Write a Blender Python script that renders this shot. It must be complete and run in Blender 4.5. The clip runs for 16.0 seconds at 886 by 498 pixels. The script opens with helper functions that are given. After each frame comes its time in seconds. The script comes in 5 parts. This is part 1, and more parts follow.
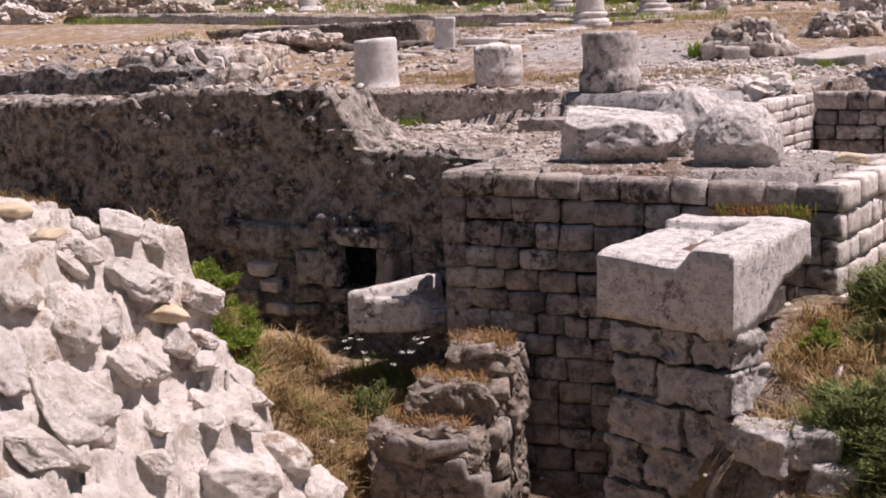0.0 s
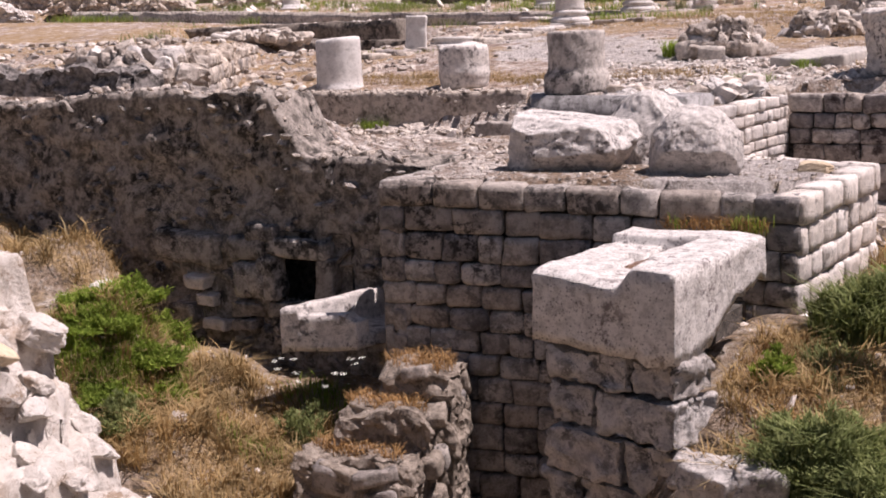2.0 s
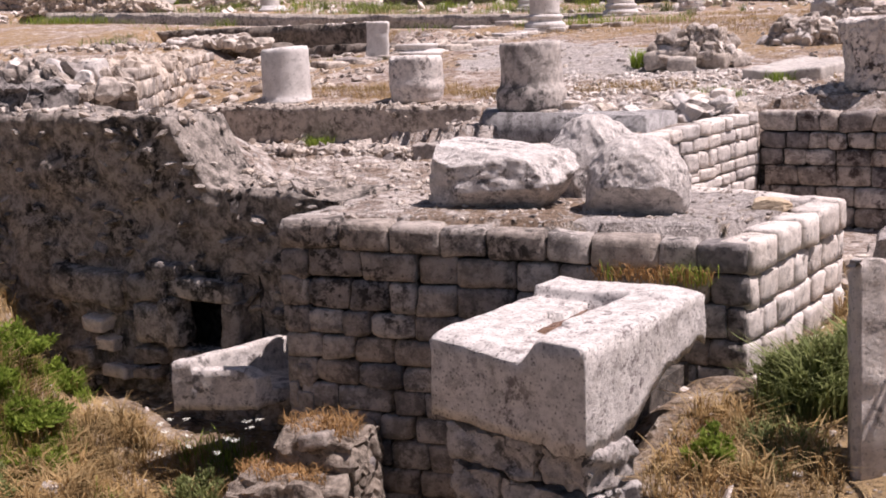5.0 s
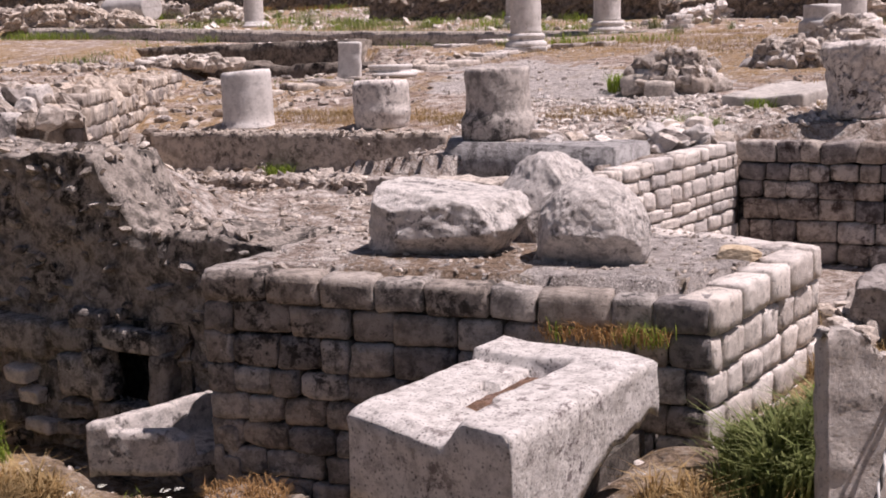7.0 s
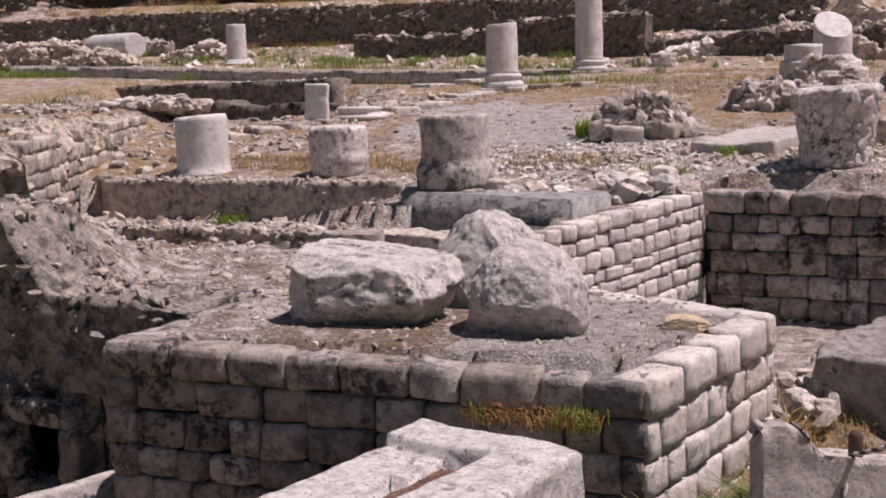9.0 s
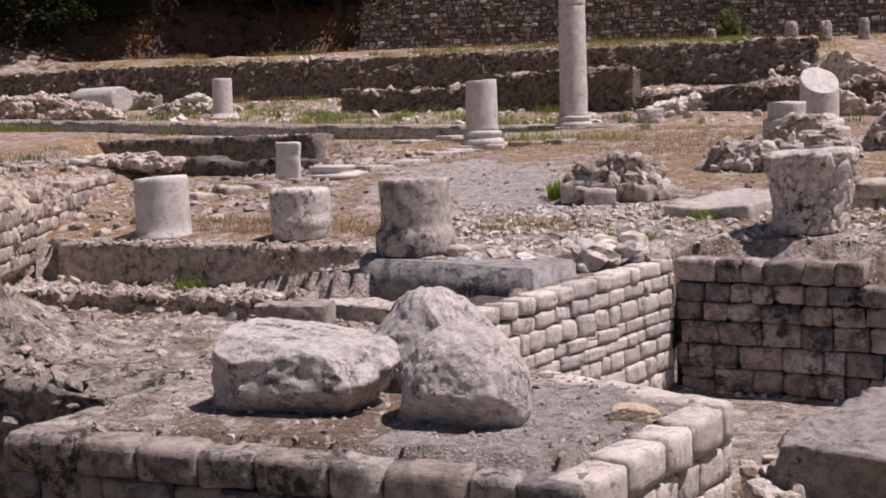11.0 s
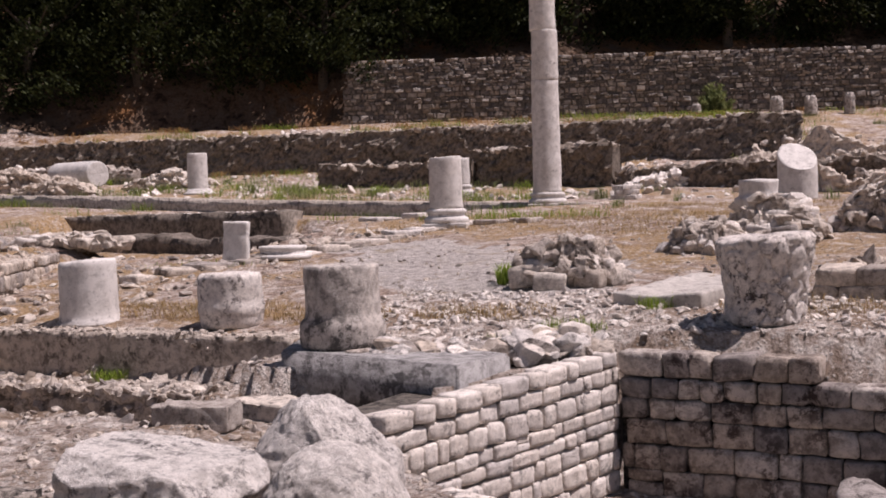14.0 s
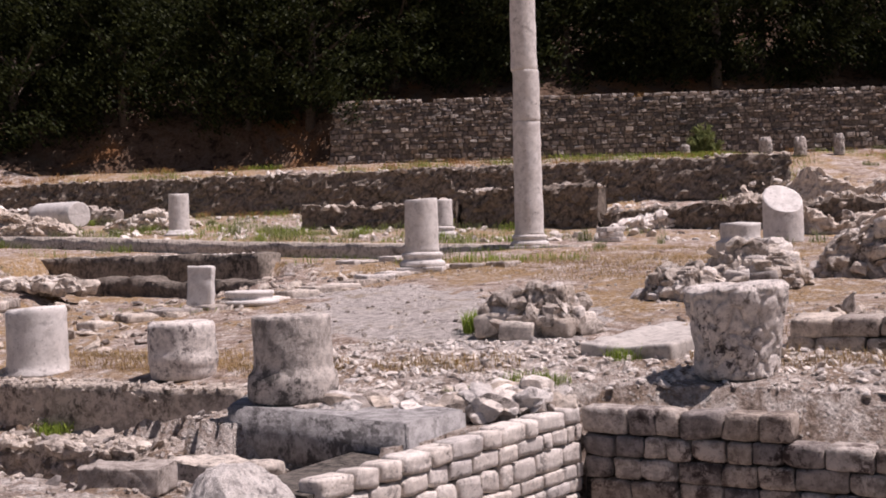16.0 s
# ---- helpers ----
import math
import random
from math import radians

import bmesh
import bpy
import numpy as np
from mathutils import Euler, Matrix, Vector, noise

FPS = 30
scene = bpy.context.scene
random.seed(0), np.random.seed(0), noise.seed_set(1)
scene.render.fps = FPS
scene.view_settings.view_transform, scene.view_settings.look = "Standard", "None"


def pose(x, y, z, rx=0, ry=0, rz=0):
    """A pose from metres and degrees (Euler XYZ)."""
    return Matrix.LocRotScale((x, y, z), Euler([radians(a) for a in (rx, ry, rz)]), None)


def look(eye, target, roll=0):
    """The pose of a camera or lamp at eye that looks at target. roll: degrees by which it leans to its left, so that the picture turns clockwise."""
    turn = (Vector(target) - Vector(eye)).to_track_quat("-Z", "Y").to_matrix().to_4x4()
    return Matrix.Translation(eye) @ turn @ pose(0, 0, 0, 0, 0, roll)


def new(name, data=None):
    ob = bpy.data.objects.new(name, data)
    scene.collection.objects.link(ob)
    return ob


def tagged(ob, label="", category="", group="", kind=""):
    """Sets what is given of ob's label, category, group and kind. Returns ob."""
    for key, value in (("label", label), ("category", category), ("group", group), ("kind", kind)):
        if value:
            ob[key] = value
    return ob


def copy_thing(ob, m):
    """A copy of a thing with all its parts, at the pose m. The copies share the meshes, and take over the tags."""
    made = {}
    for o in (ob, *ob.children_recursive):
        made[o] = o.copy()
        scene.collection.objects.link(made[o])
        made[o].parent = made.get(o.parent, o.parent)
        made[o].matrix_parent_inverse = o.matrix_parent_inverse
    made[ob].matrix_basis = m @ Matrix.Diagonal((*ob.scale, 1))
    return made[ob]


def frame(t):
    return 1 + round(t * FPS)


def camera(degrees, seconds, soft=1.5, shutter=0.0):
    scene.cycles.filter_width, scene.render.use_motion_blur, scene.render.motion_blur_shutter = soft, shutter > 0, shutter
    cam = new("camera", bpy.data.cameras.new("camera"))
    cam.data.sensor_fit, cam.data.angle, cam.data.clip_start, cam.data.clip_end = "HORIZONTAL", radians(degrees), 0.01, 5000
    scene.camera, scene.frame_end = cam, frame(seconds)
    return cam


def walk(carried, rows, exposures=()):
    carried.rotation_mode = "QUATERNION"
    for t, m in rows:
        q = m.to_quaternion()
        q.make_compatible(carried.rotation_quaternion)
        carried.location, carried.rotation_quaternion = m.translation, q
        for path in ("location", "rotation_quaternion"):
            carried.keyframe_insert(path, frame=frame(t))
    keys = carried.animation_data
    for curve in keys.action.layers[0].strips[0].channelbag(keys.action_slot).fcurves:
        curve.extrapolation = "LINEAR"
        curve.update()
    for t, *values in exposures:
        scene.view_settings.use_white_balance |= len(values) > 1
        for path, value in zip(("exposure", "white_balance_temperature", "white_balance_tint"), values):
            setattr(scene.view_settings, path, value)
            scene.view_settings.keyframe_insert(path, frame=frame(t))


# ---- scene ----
cam = camera(39.9, 16.0, soft=1.8)
METRES, EYE, TILT, LEAN, TURN = 6.0, 3.0, 0.0, 0.0, 27.8
ROWS = [
    (0.0, 0.0, 0.0, 0.0, -0.33, -9.8, 1.93),
    (0.5, 0.0227, 0.0254, 0.0012, -0.32, -9.8, 1.91),
    (1.0, 0.0419, 0.0509, -0.0002, -0.33, -9.8, 1.89),
    (1.5, 0.0632, 0.08, -0.0004, -0.35, -9.84, 1.9),
    (2.0, 0.0809, 0.1082, -0.0011, -0.37, -9.87, 1.89),
    (2.5, 0.1027, 0.1407, -0.0004, -0.33, -9.92, 1.87),
    (3.0, 0.1233, 0.1736, 0.002, -0.31, -9.96, 1.89),
    (3.5, 0.1444, 0.2089, 0.007, -0.3, -10.01, 1.89),
    (4.0, 0.1597, 0.2368, 0.0119, -0.29, -10.03, 1.89),
    (6.5, 0.2372, 0.3848, 0.0369, -0.37, -9.65, 1.82),
    (7.0, 0.254, 0.4146, 0.0418, -0.39, -9.43, 1.81),
    (7.5, 0.2703, 0.4402, 0.0467, -0.41, -9.17, 1.81),
    (8.0, 0.2911, 0.4686, 0.0513, -0.42, -8.8, 1.79),
    (8.5, 0.3098, 0.4918, 0.056, -0.44, -8.4, 1.82),
    (9.0, 0.3302, 0.5155, 0.0588, -0.46, -7.86, 1.84),
    (11.5, 0.4095, 0.6216, 0.0792, -0.54, -4.79, 1.75),
    (12.0, 0.4263, 0.6439, 0.0812, -0.56, -4.05, 1.72),
    (12.5, 0.4416, 0.6639, 0.0823, -0.57, -3.47, 1.71),
    (13.0, 0.4632, 0.6889, 0.0851, -0.58, -2.93, 1.7),
    (13.5, 0.4809, 0.7097, 0.088, -0.6, -2.57, 1.72),
    (14.0, 0.4989, 0.7332, 0.0889, -0.64, -2.12, 1.74),
    (14.5, 0.5131, 0.7513, 0.0906, -0.68, -1.74, 1.73),
    (15.0, 0.529, 0.7751, 0.0917, -0.73, -1.24, 1.71),
    (15.5, 0.5427, 0.7962, 0.0943, -0.78, -0.79, 1.7),
    (16.0, 0.5569, 0.8191, 0.098, -0.87, -0.27, 1.67),
]
walk(cam, [(t, pose(0, 0, EYE, TILT, LEAN, TURN) @ pose(METRES * x, METRES * y, METRES * z, 90 + pitch, roll, yaw)) for t, x, y, z, yaw, pitch, roll in ROWS], exposures=[(0, 0.05, 6500, 24), (3.5, 0.31, 6500, 24), (7, 0.0, 6500, 24), (9, -0.25, 6500, 24), (12, -0.29, 6500, 24), (16, -0.06, 6500, 24)])

# ---- light ----
world = bpy.data.worlds.new("daylight")
scene.world = world
world.use_nodes = True
wn = world.node_tree
sky = wn.nodes.new("ShaderNodeTexSky")
sky.sky_type = "NISHITA"
sky.sun_disc = False
SUN_TO = Vector((0.94, 0.33, 2.15)).normalized()
sky.sun_elevation = math.asin(SUN_TO.z)
sky.sun_rotation = math.atan2(SUN_TO.x, SUN_TO.y)
wn.links.new(sky.outputs[0], wn.nodes["Background"].inputs[0])
wn.nodes["Background"].inputs[1].default_value = 0.05
sun_data = bpy.data.lights.new("sun", "SUN")
sun_data.energy, sun_data.angle, sun_data.color = 5.8, radians(0.5), (1.0, 0.945, 0.90)
sun = new("sun", sun_data)
sun.matrix_world = look(SUN_TO * 60, (0, 0, 0))


# ---- materials ----
def ramp_node(nt, fac, stops):
    r = nt.nodes.new("ShaderNodeValToRGB")
    while len(r.color_ramp.elements) < len(stops):
        r.color_ramp.elements.new(0.5)
    for e, (p, c) in zip(r.color_ramp.elements, stops):
        e.position, e.color = p, (*c, 1) if len(c) == 3 else c
    nt.links.new(fac, r.inputs[0])
    return r.outputs[0]


def noise_node(nt, co, scale, detail=6, rough=0.6, distort=0.0):
    n = nt.nodes.new("ShaderNodeTexNoise")
    n.inputs["Scale"].default_value, n.inputs["Detail"].default_value = scale, detail
    n.inputs["Roughness"].default_value, n.inputs["Distortion"].default_value = rough, distort
    nt.links.new(co, n.inputs["Vector"])
    return n.outputs["Fac"]


def mix_node(nt, fac, a, b, mode="MIX"):
    m = nt.nodes.new("ShaderNodeMix")
    m.data_type, m.blend_type = "RGBA", mode
    for socket, v in ((m.inputs[0], fac), (m.inputs[6], a), (m.inputs[7], b)):
        if isinstance(v, (int, float)):
            socket.default_value = v
        elif isinstance(v, tuple):
            socket.default_value = (*v, 1)
        else:
            nt.links.new(v, socket)
    return m.outputs[2]


def base_mat(name):
    m = bpy.data.materials.new(name)
    m.use_nodes = True
    nt = m.node_tree
    p = nt.nodes["Principled BSDF"]
    p.inputs["Roughness"].default_value = 0.9
    p.inputs["Specular IOR Level"].default_value = 0.2
    geo = nt.nodes.new("ShaderNodeNewGeometry")
    return m, nt, p, geo.outputs["Position"]


def bump(nt, p, height, dist, strength=1.0):
    b = nt.nodes.new("ShaderNodeBump")
    b.inputs["Distance"].default_value, b.inputs["Strength"].default_value = dist, strength
    nt.links.new(height, b.inputs["Height"])
    nt.links.new(b.outputs[0], p.inputs["Normal"])


def stone_mat(name, light, mid, dark, grain=1.0, stain=0.45, relief=0.02, vary=0.25, pits=0.0):
    """Weathered limestone: two scales of mottling, grey lichen stains, fine relief."""
    m, nt, p, co = base_mat(name)
    big = noise_node(nt, co, 1.6 * grain, 5, 0.62, 0.15)
    fine = noise_node(nt, co, 8 * grain, 10, 0.74, 0.1)
    tiny = noise_node(nt, co, 38 * grain, 6, 0.7)
    body = ramp_node(nt, fine, [(0.40, mid), (0.55, light)])
    spots = noise_node(nt, co, 6.5 * grain, 10, 0.78, 0.15)
    mask = ramp_node(nt, spots, [(0.62 - stain * 0.28, (0, 0, 0)), (0.67 - stain * 0.24, (1, 1, 1))])
    wide = ramp_node(nt, big, [(0.38, (0.1, 0.1, 0.1)), (0.6, (1, 1, 1))])
    both = mix_node(nt, 1.0, mask, wide, "MULTIPLY")
    col = mix_node(nt, both, body, dark)
    col = mix_node(nt, ramp_node(nt, tiny, [(0.33, (0.8, 0.8, 0.8)), (0.42, (0, 0, 0))]), col, dark)
    info = nt.nodes.new("ShaderNodeObjectInfo")
    isl = nt.nodes.new("ShaderNodeNewGeometry")
    add = nt.nodes.new("ShaderNodeMath")
    add.operation = "ADD"
    nt.links.new(info.outputs["Random"], add.inputs[0])
    nt.links.new(isl.outputs["Random Per Island"], add.inputs[1])
    frac = nt.nodes.new("ShaderNodeMath")
    frac.operation = "FRACT"
    nt.links.new(add.outputs[0], frac.inputs[0])
    tint = ramp_node(nt, frac.outputs[0], [(0.0, (1 - vary, 1 - vary, 1 - vary * 0.95)), (0.5, (1 - vary * 0.4, 1 - vary * 0.5, 1 - vary * 0.6)), (1.0, (1, 1, 1))])
    col = mix_node(nt, 1.0, col, tint, "MULTIPLY")
    if pits:
        v = nt.nodes.new("ShaderNodeTexVoronoi")
        v.inputs["Scale"].default_value = 34
        nt.links.new(co, v.inputs["Vector"])
        col = mix_node(nt, 1.0, col, ramp_node(nt, v.outputs["Distance"], [(0.12, (1 - pits, 1 - pits, 1 - pits)), (0.3, (1, 1, 1))]), "MULTIPLY")
    nt.links.new(col, p.inputs["Base Color"])
    h = mix_node(nt, 0.45, fine, spots)
    h = mix_node(nt, 0.25, h, tiny)
    bump(nt, p, h, relief * 2.4, 1.0)
    return m


def ground_mat(name, soil, straw, pebble, stone_share=0.5, scale=1.0, grass=0.5):
    """Stony ground: earth, bleached chips at two sizes, and straw-coloured growth in patches."""
    m, nt, p, co = base_mat(name)
    wide = noise_node(nt, co, 0.5 * scale, 7, 0.66, 0.5)
    mid = noise_node(nt, co, 4.2 * scale, 10, 0.76, 0.4)
    fine = noise_node(nt, co, 24 * scale, 8, 0.75)
    k = 0.10 * (0.5 - stone_share)
    stony = ramp_node(nt, mid, [(0.36 + k, tuple(c * 0.28 for c in soil)), (0.45 + k, soil), (0.54 + k, tuple((c + q) / 2 for c, q in zip(soil, pebble))), (0.62 + k, pebble)])
    shade = ramp_node(nt, fine, [(0.34, (0.45, 0.43, 0.42)), (0.52, (1, 1, 1))])
    stony = mix_node(nt, 1.0, stony, shade, "MULTIPLY")
    dry = ramp_node(nt, fine, [(0.34, tuple(c * 0.3 for c in straw)), (0.55, straw)])
    patch_mask = ramp_node(nt, wide, [(0.58 - 0.2 * grass, (0, 0, 0)), (0.66 - 0.2 * grass, (1, 1, 1))])
    broken = ramp_node(nt, mid, [(0.5, (1, 1, 1)), (0.62, (0.1, 0.1, 0.1))])
    body = mix_node(nt, mix_node(nt, 1.0, patch_mask, broken, "MULTIPLY"), stony, dry)
    v = nt.nodes.new("ShaderNodeTexVoronoi")
    v.inputs["Scale"].default_value = 14 * scale
    v.inputs["Randomness"].default_value = 1.0
    nt.links.new(co, v.inputs["Vector"])
    chip = ramp_node(nt, v.outputs["Distance"], [(0.20, (1, 1, 1)), (0.30, (0, 0, 0))])
    chip = mix_node(nt, 1.0, chip, ramp_node(nt, fine, [(0.5 - 0.2 * stone_share, (0, 0, 0)), (0.6 - 0.2 * stone_share, (1, 1, 1))]), "MULTIPLY")
    tone = mix_node(nt, v.outputs["Color"], tuple(c * 0.4 for c in pebble), pebble)
    col = mix_node(nt, chip, body, tone)
    nt.links.new(col, p.inputs["Base Color"])
    h = mix_node(nt, 0.5, fine, chip, "ADD")
    h = mix_node(nt, 0.5, h, mid)
    bump(nt, p, h, 0.09, 1.0)
    return m


def leaf_mat(name, a, b, rough=0.6, through_light=0.25):
    m, nt, p, co = base_mat(name)
    geo = nt.nodes.new("ShaderNodeNewGeometry")
    tone = ramp_node(nt, geo.outputs["Random Per Island"], [(0.0, a), (1.0, b)])
    wide = ramp_node(nt, noise_node(nt, co, 2.2, 4, 0.6), [(0.3, (0.6, 0.6, 0.6)), (0.7, (1.15, 1.1, 1.0))])
    col = mix_node(nt, 1.0, tone, wide, "MULTIPLY")
    nt.links.new(col, p.inputs["Base Color"])
    p.inputs["Roughness"].default_value = rough
    p.inputs["Specular IOR Level"].default_value = 0.08
    tr = nt.nodes.new("ShaderNodeBsdfTranslucent")
    nt.links.new(col, tr.inputs[0])
    ms = nt.nodes.new("ShaderNodeMixShader")
    ms.inputs[0].default_value = through_light
    nt.links.new(p.outputs[0], ms.inputs[1])
    nt.links.new(tr.outputs[0], ms.inputs[2])
    nt.links.new(ms.outputs[0], nt.nodes["Material Output"].inputs[0])
    return m


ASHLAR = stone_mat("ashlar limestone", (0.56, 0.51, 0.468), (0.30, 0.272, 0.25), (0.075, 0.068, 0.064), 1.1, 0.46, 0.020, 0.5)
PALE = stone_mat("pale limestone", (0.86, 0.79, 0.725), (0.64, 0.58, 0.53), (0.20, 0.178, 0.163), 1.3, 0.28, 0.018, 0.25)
MARBLE = stone_mat("grey marble", (0.70, 0.66, 0.625), (0.55, 0.515, 0.485), (0.27, 0.247, 0.23), 0.9, 0.22, 0.010, 0.1)
BLUISH = stone_mat("blue grey marble", (0.43, 0.41, 0.398), (0.27, 0.255, 0.246), (0.10, 0.093, 0.09), 1.1, 0.46, 0.016, 0.1)
TROUGH = stone_mat("pitted grey limestone", (0.70, 0.655, 0.615), (0.47, 0.435, 0.405), (0.17, 0.138, 0.133), 1.4, 0.32, 0.014, 0.08, pits=0.6)
BOULDER = stone_mat("lichened boulder", (0.81, 0.75, 0.70), (0.57, 0.522, 0.484), (0.14, 0.125, 0.118), 1.7, 0.38, 0.026, 0.1)
STAINED = stone_mat("stained column stone", (0.58, 0.52, 0.47), (0.36, 0.32, 0.29), (0.10, 0.09, 0.083), 1.2, 0.5, 0.012, 0.1)
WHITE = stone_mat("bleached mortared rubble", (0.80, 0.735, 0.67), (0.64, 0.575, 0.51), (0.40, 0.30, 0.22), 1.4, 0.32, 0.022, 0.12)
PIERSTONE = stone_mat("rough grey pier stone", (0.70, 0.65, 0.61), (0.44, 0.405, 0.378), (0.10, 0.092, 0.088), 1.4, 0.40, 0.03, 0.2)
OCHRE = stone_mat("ochre stone", (0.66, 0.54, 0.39), (0.50, 0.39, 0.27), (0.32, 0.22, 0.13), 1.0, 0.2, 0.008, 0.1)
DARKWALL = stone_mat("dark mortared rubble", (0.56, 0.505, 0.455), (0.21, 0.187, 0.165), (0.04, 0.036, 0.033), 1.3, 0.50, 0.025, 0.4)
RUBBLE = stone_mat("field rubble", (0.74, 0.665, 0.59), (0.45, 0.395, 0.345), (0.15, 0.128, 0.113), 1.3, 0.35, 0.016, 0.5)
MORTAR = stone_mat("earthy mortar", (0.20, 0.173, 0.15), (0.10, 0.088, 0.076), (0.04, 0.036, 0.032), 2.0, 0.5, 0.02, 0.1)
CARVED = stone_mat("carved marble", (0.84, 0.77, 0.71), (0.60, 0.54, 0.50), (0.10, 0.08, 0.075), 1.9, 0.40, 0.018, 0.1)
CONCRETE = stone_mat("worn mortar bed", (0.66, 0.58, 0.505), (0.36, 0.308, 0.265), (0.13, 0.108, 0.092), 1.2, 0.42, 0.022, 0.2)
FARSTONE = stone_mat("far terrace stone", (0.45, 0.40, 0.355), (0.22, 0.196, 0.176), (0.08, 0.071, 0.065), 0.6, 0.3, 0.01, 0.65)
GROUND = ground_mat("dry field", (0.31, 0.222, 0.172), (0.39, 0.262, 0.142), (0.68, 0.595, 0.53), 0.5, 0.8, 0.55)
PITSOIL = ground_mat("pit soil", (0.34, 0.25, 0.175), (0.50, 0.35, 0.185), (0.62, 0.54, 0.46), 0.2, 1.2, 0.7)
GRAVEL = ground_mat("grey gravel", (0.46, 0.405, 0.37), (0.46, 0.37, 0.27), (0.80, 0.73, 0.68), 0.7, 2.2, 0.2)
BED = ground_mat("rubble bed", (0.37, 0.288, 0.236), (0.33, 0.235, 0.165), (0.82, 0.745, 0.68), 0.6, 1.2, 0.45)
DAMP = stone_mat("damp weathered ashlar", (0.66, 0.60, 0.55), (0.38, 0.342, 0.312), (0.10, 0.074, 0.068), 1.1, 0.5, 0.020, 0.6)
OLDWALL = stone_mat("old earth-stained rubble", (0.31, 0.262, 0.22), (0.15, 0.126, 0.106), (0.055, 0.047, 0.041), 0.9, 0.5, 0.025, 0.35)
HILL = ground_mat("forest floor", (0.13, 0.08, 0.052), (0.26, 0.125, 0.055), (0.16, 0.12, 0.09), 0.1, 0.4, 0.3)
STUMPSTONE = stone_mat("earthy broken masonry", (0.44, 0.37, 0.305), (0.25, 0.205, 0.165), (0.09, 0.074, 0.06), 1.6, 0.4, 0.03, 0.1)
SLABGREY = stone_mat("worn grey slab", (0.52, 0.48, 0.44), (0.40, 0.365, 0.335), (0.20, 0.18, 0.165), 1.0, 0.3, 0.01, 0.05)
REDSOIL = ground_mat("reddish soil", (0.32, 0.17, 0.12), (0.34, 0.2, 0.13), (0.5, 0.36, 0.3), 0.3, 1.5, 0.2)
STRAW = leaf_mat("dry grass", (0.36, 0.24, 0.11), (0.52, 0.40, 0.22), 0.8, 0.3)
RUST = leaf_mat("rusty dead stems", (0.30, 0.17, 0.075), (0.48, 0.31, 0.15), 0.8, 0.25)
GREEN = leaf_mat("fresh weeds", (0.17, 0.26, 0.04), (0.36, 0.46, 0.095), 0.6, 0.45)
OLIVE = leaf_mat("grey green shrub", (0.14, 0.18, 0.065), (0.33, 0.37, 0.165), 0.6, 0.4)
# Leaves are coloured nearly black: the shade of the dense crowns is painted in.
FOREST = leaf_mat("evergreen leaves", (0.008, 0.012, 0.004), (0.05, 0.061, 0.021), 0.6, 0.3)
BARK = stone_mat("bark", (0.14, 0.11, 0.085), (0.09, 0.07, 0.055), (0.04, 0.032, 0.028), 2.0, 0.4, 0.02, 0.2)
PETAL, pnt, pp, _ = base_mat("white petals")
pp.inputs["Base Color"].default_value = (0.75, 0.75, 0.66, 1)
ROPE_W, rnt, rp, _ = base_mat("white cord")
rp.inputs["Base Color"].default_value = (0.70, 0.68, 0.64, 1)
ROPE_D, rnt2, rp2, _ = base_mat("dark cord")
rp2.inputs["Base Color"].default_value = (0.06, 0.055, 0.05, 1)
IRON, int_, ip, _ = base_mat("rusty iron")
ip.inputs["Base Color"].default_value = (0.10, 0.06, 0.045, 1)


# ---- mesh helpers ----
def link_mesh(name, me, mat, parent=None, smooth=True):
    me.materials.clear()
    me.materials.append(mat)
    if smooth:
        me.polygons.foreach_set("use_smooth", [True] * len(me.polygons))
    ob = new(name, me)
    if parent is not None:
        ob.parent = parent
    return ob


def part(name, bm, mat, parent=None, label="", smooth=True):
    me = bpy.data.meshes.new(name)
    bm.normal_update()
    bm.to_mesh(me)
    bm.free()
    ob = link_mesh(name, me, mat, parent, smooth)
    if label:
        ob["label"] = label
    return ob


def raw(name, verts, faces, mat, parent=None, smooth=False):
    me = bpy.data.meshes.new(name)
    me.from_pydata([tuple(v) for v in verts], [], faces)
    me.update()
    return link_mesh(name, me, mat, parent, smooth)


def empty(name, label, category, group="", at=None):
    ob = new(name)
    ob.empty_display_size = 0.2
    if at is not None:
        ob.matrix_world = at
    return tagged(ob, label, category, group)


def fbm(v, scale, octaves=4):
    s, a, f = 0.0, 1.0, scale
    for _ in range(octaves):
        s += a * noise.noise(v * f)
        a *= 0.5
        f *= 2.07
    return s


def rough_box(lx, ly, lz, cuts, bevel, amp, seed, freq=3.0):
    """A hewn block centred on its base, with rounded, chipped edges."""
    bm = bmesh.new()
    bmesh.ops.create_cube(bm, size=1)
    for v in bm.verts:
        v.co = Vector((v.co.x * lx, v.co.y * ly, (v.co.z + 0.5) * lz))
    if bevel:
        bmesh.ops.bevel(bm, geom=bm.edges[:], offset=bevel, segments=2, affect="EDGES", profile=0.6)
    if cuts:
        longest = max(lx, ly, lz)
        for axis, size in ((0, lx), (1, ly), (2, lz)):
            n = max(1, int(cuts * size / longest))
            for i in range(1, n):
                co = [0, 0, 0]
                no = [0, 0, 0]
                no[axis] = 1
                co[axis] = size * i / n - (size / 2 if axis < 2 else 0)
                bmesh.ops.bisect_plane(bm, geom=bm.verts[:] + bm.edges[:] + bm.faces[:], plane_co=co, plane_no=no)
    bm.normal_update()
    off = Vector((seed * 3.7, seed * 1.3, seed * 2.1))
    for v in bm.verts:
        v.co += v.normal * amp * fbm(v.co + off, freq, 4)
    return bm


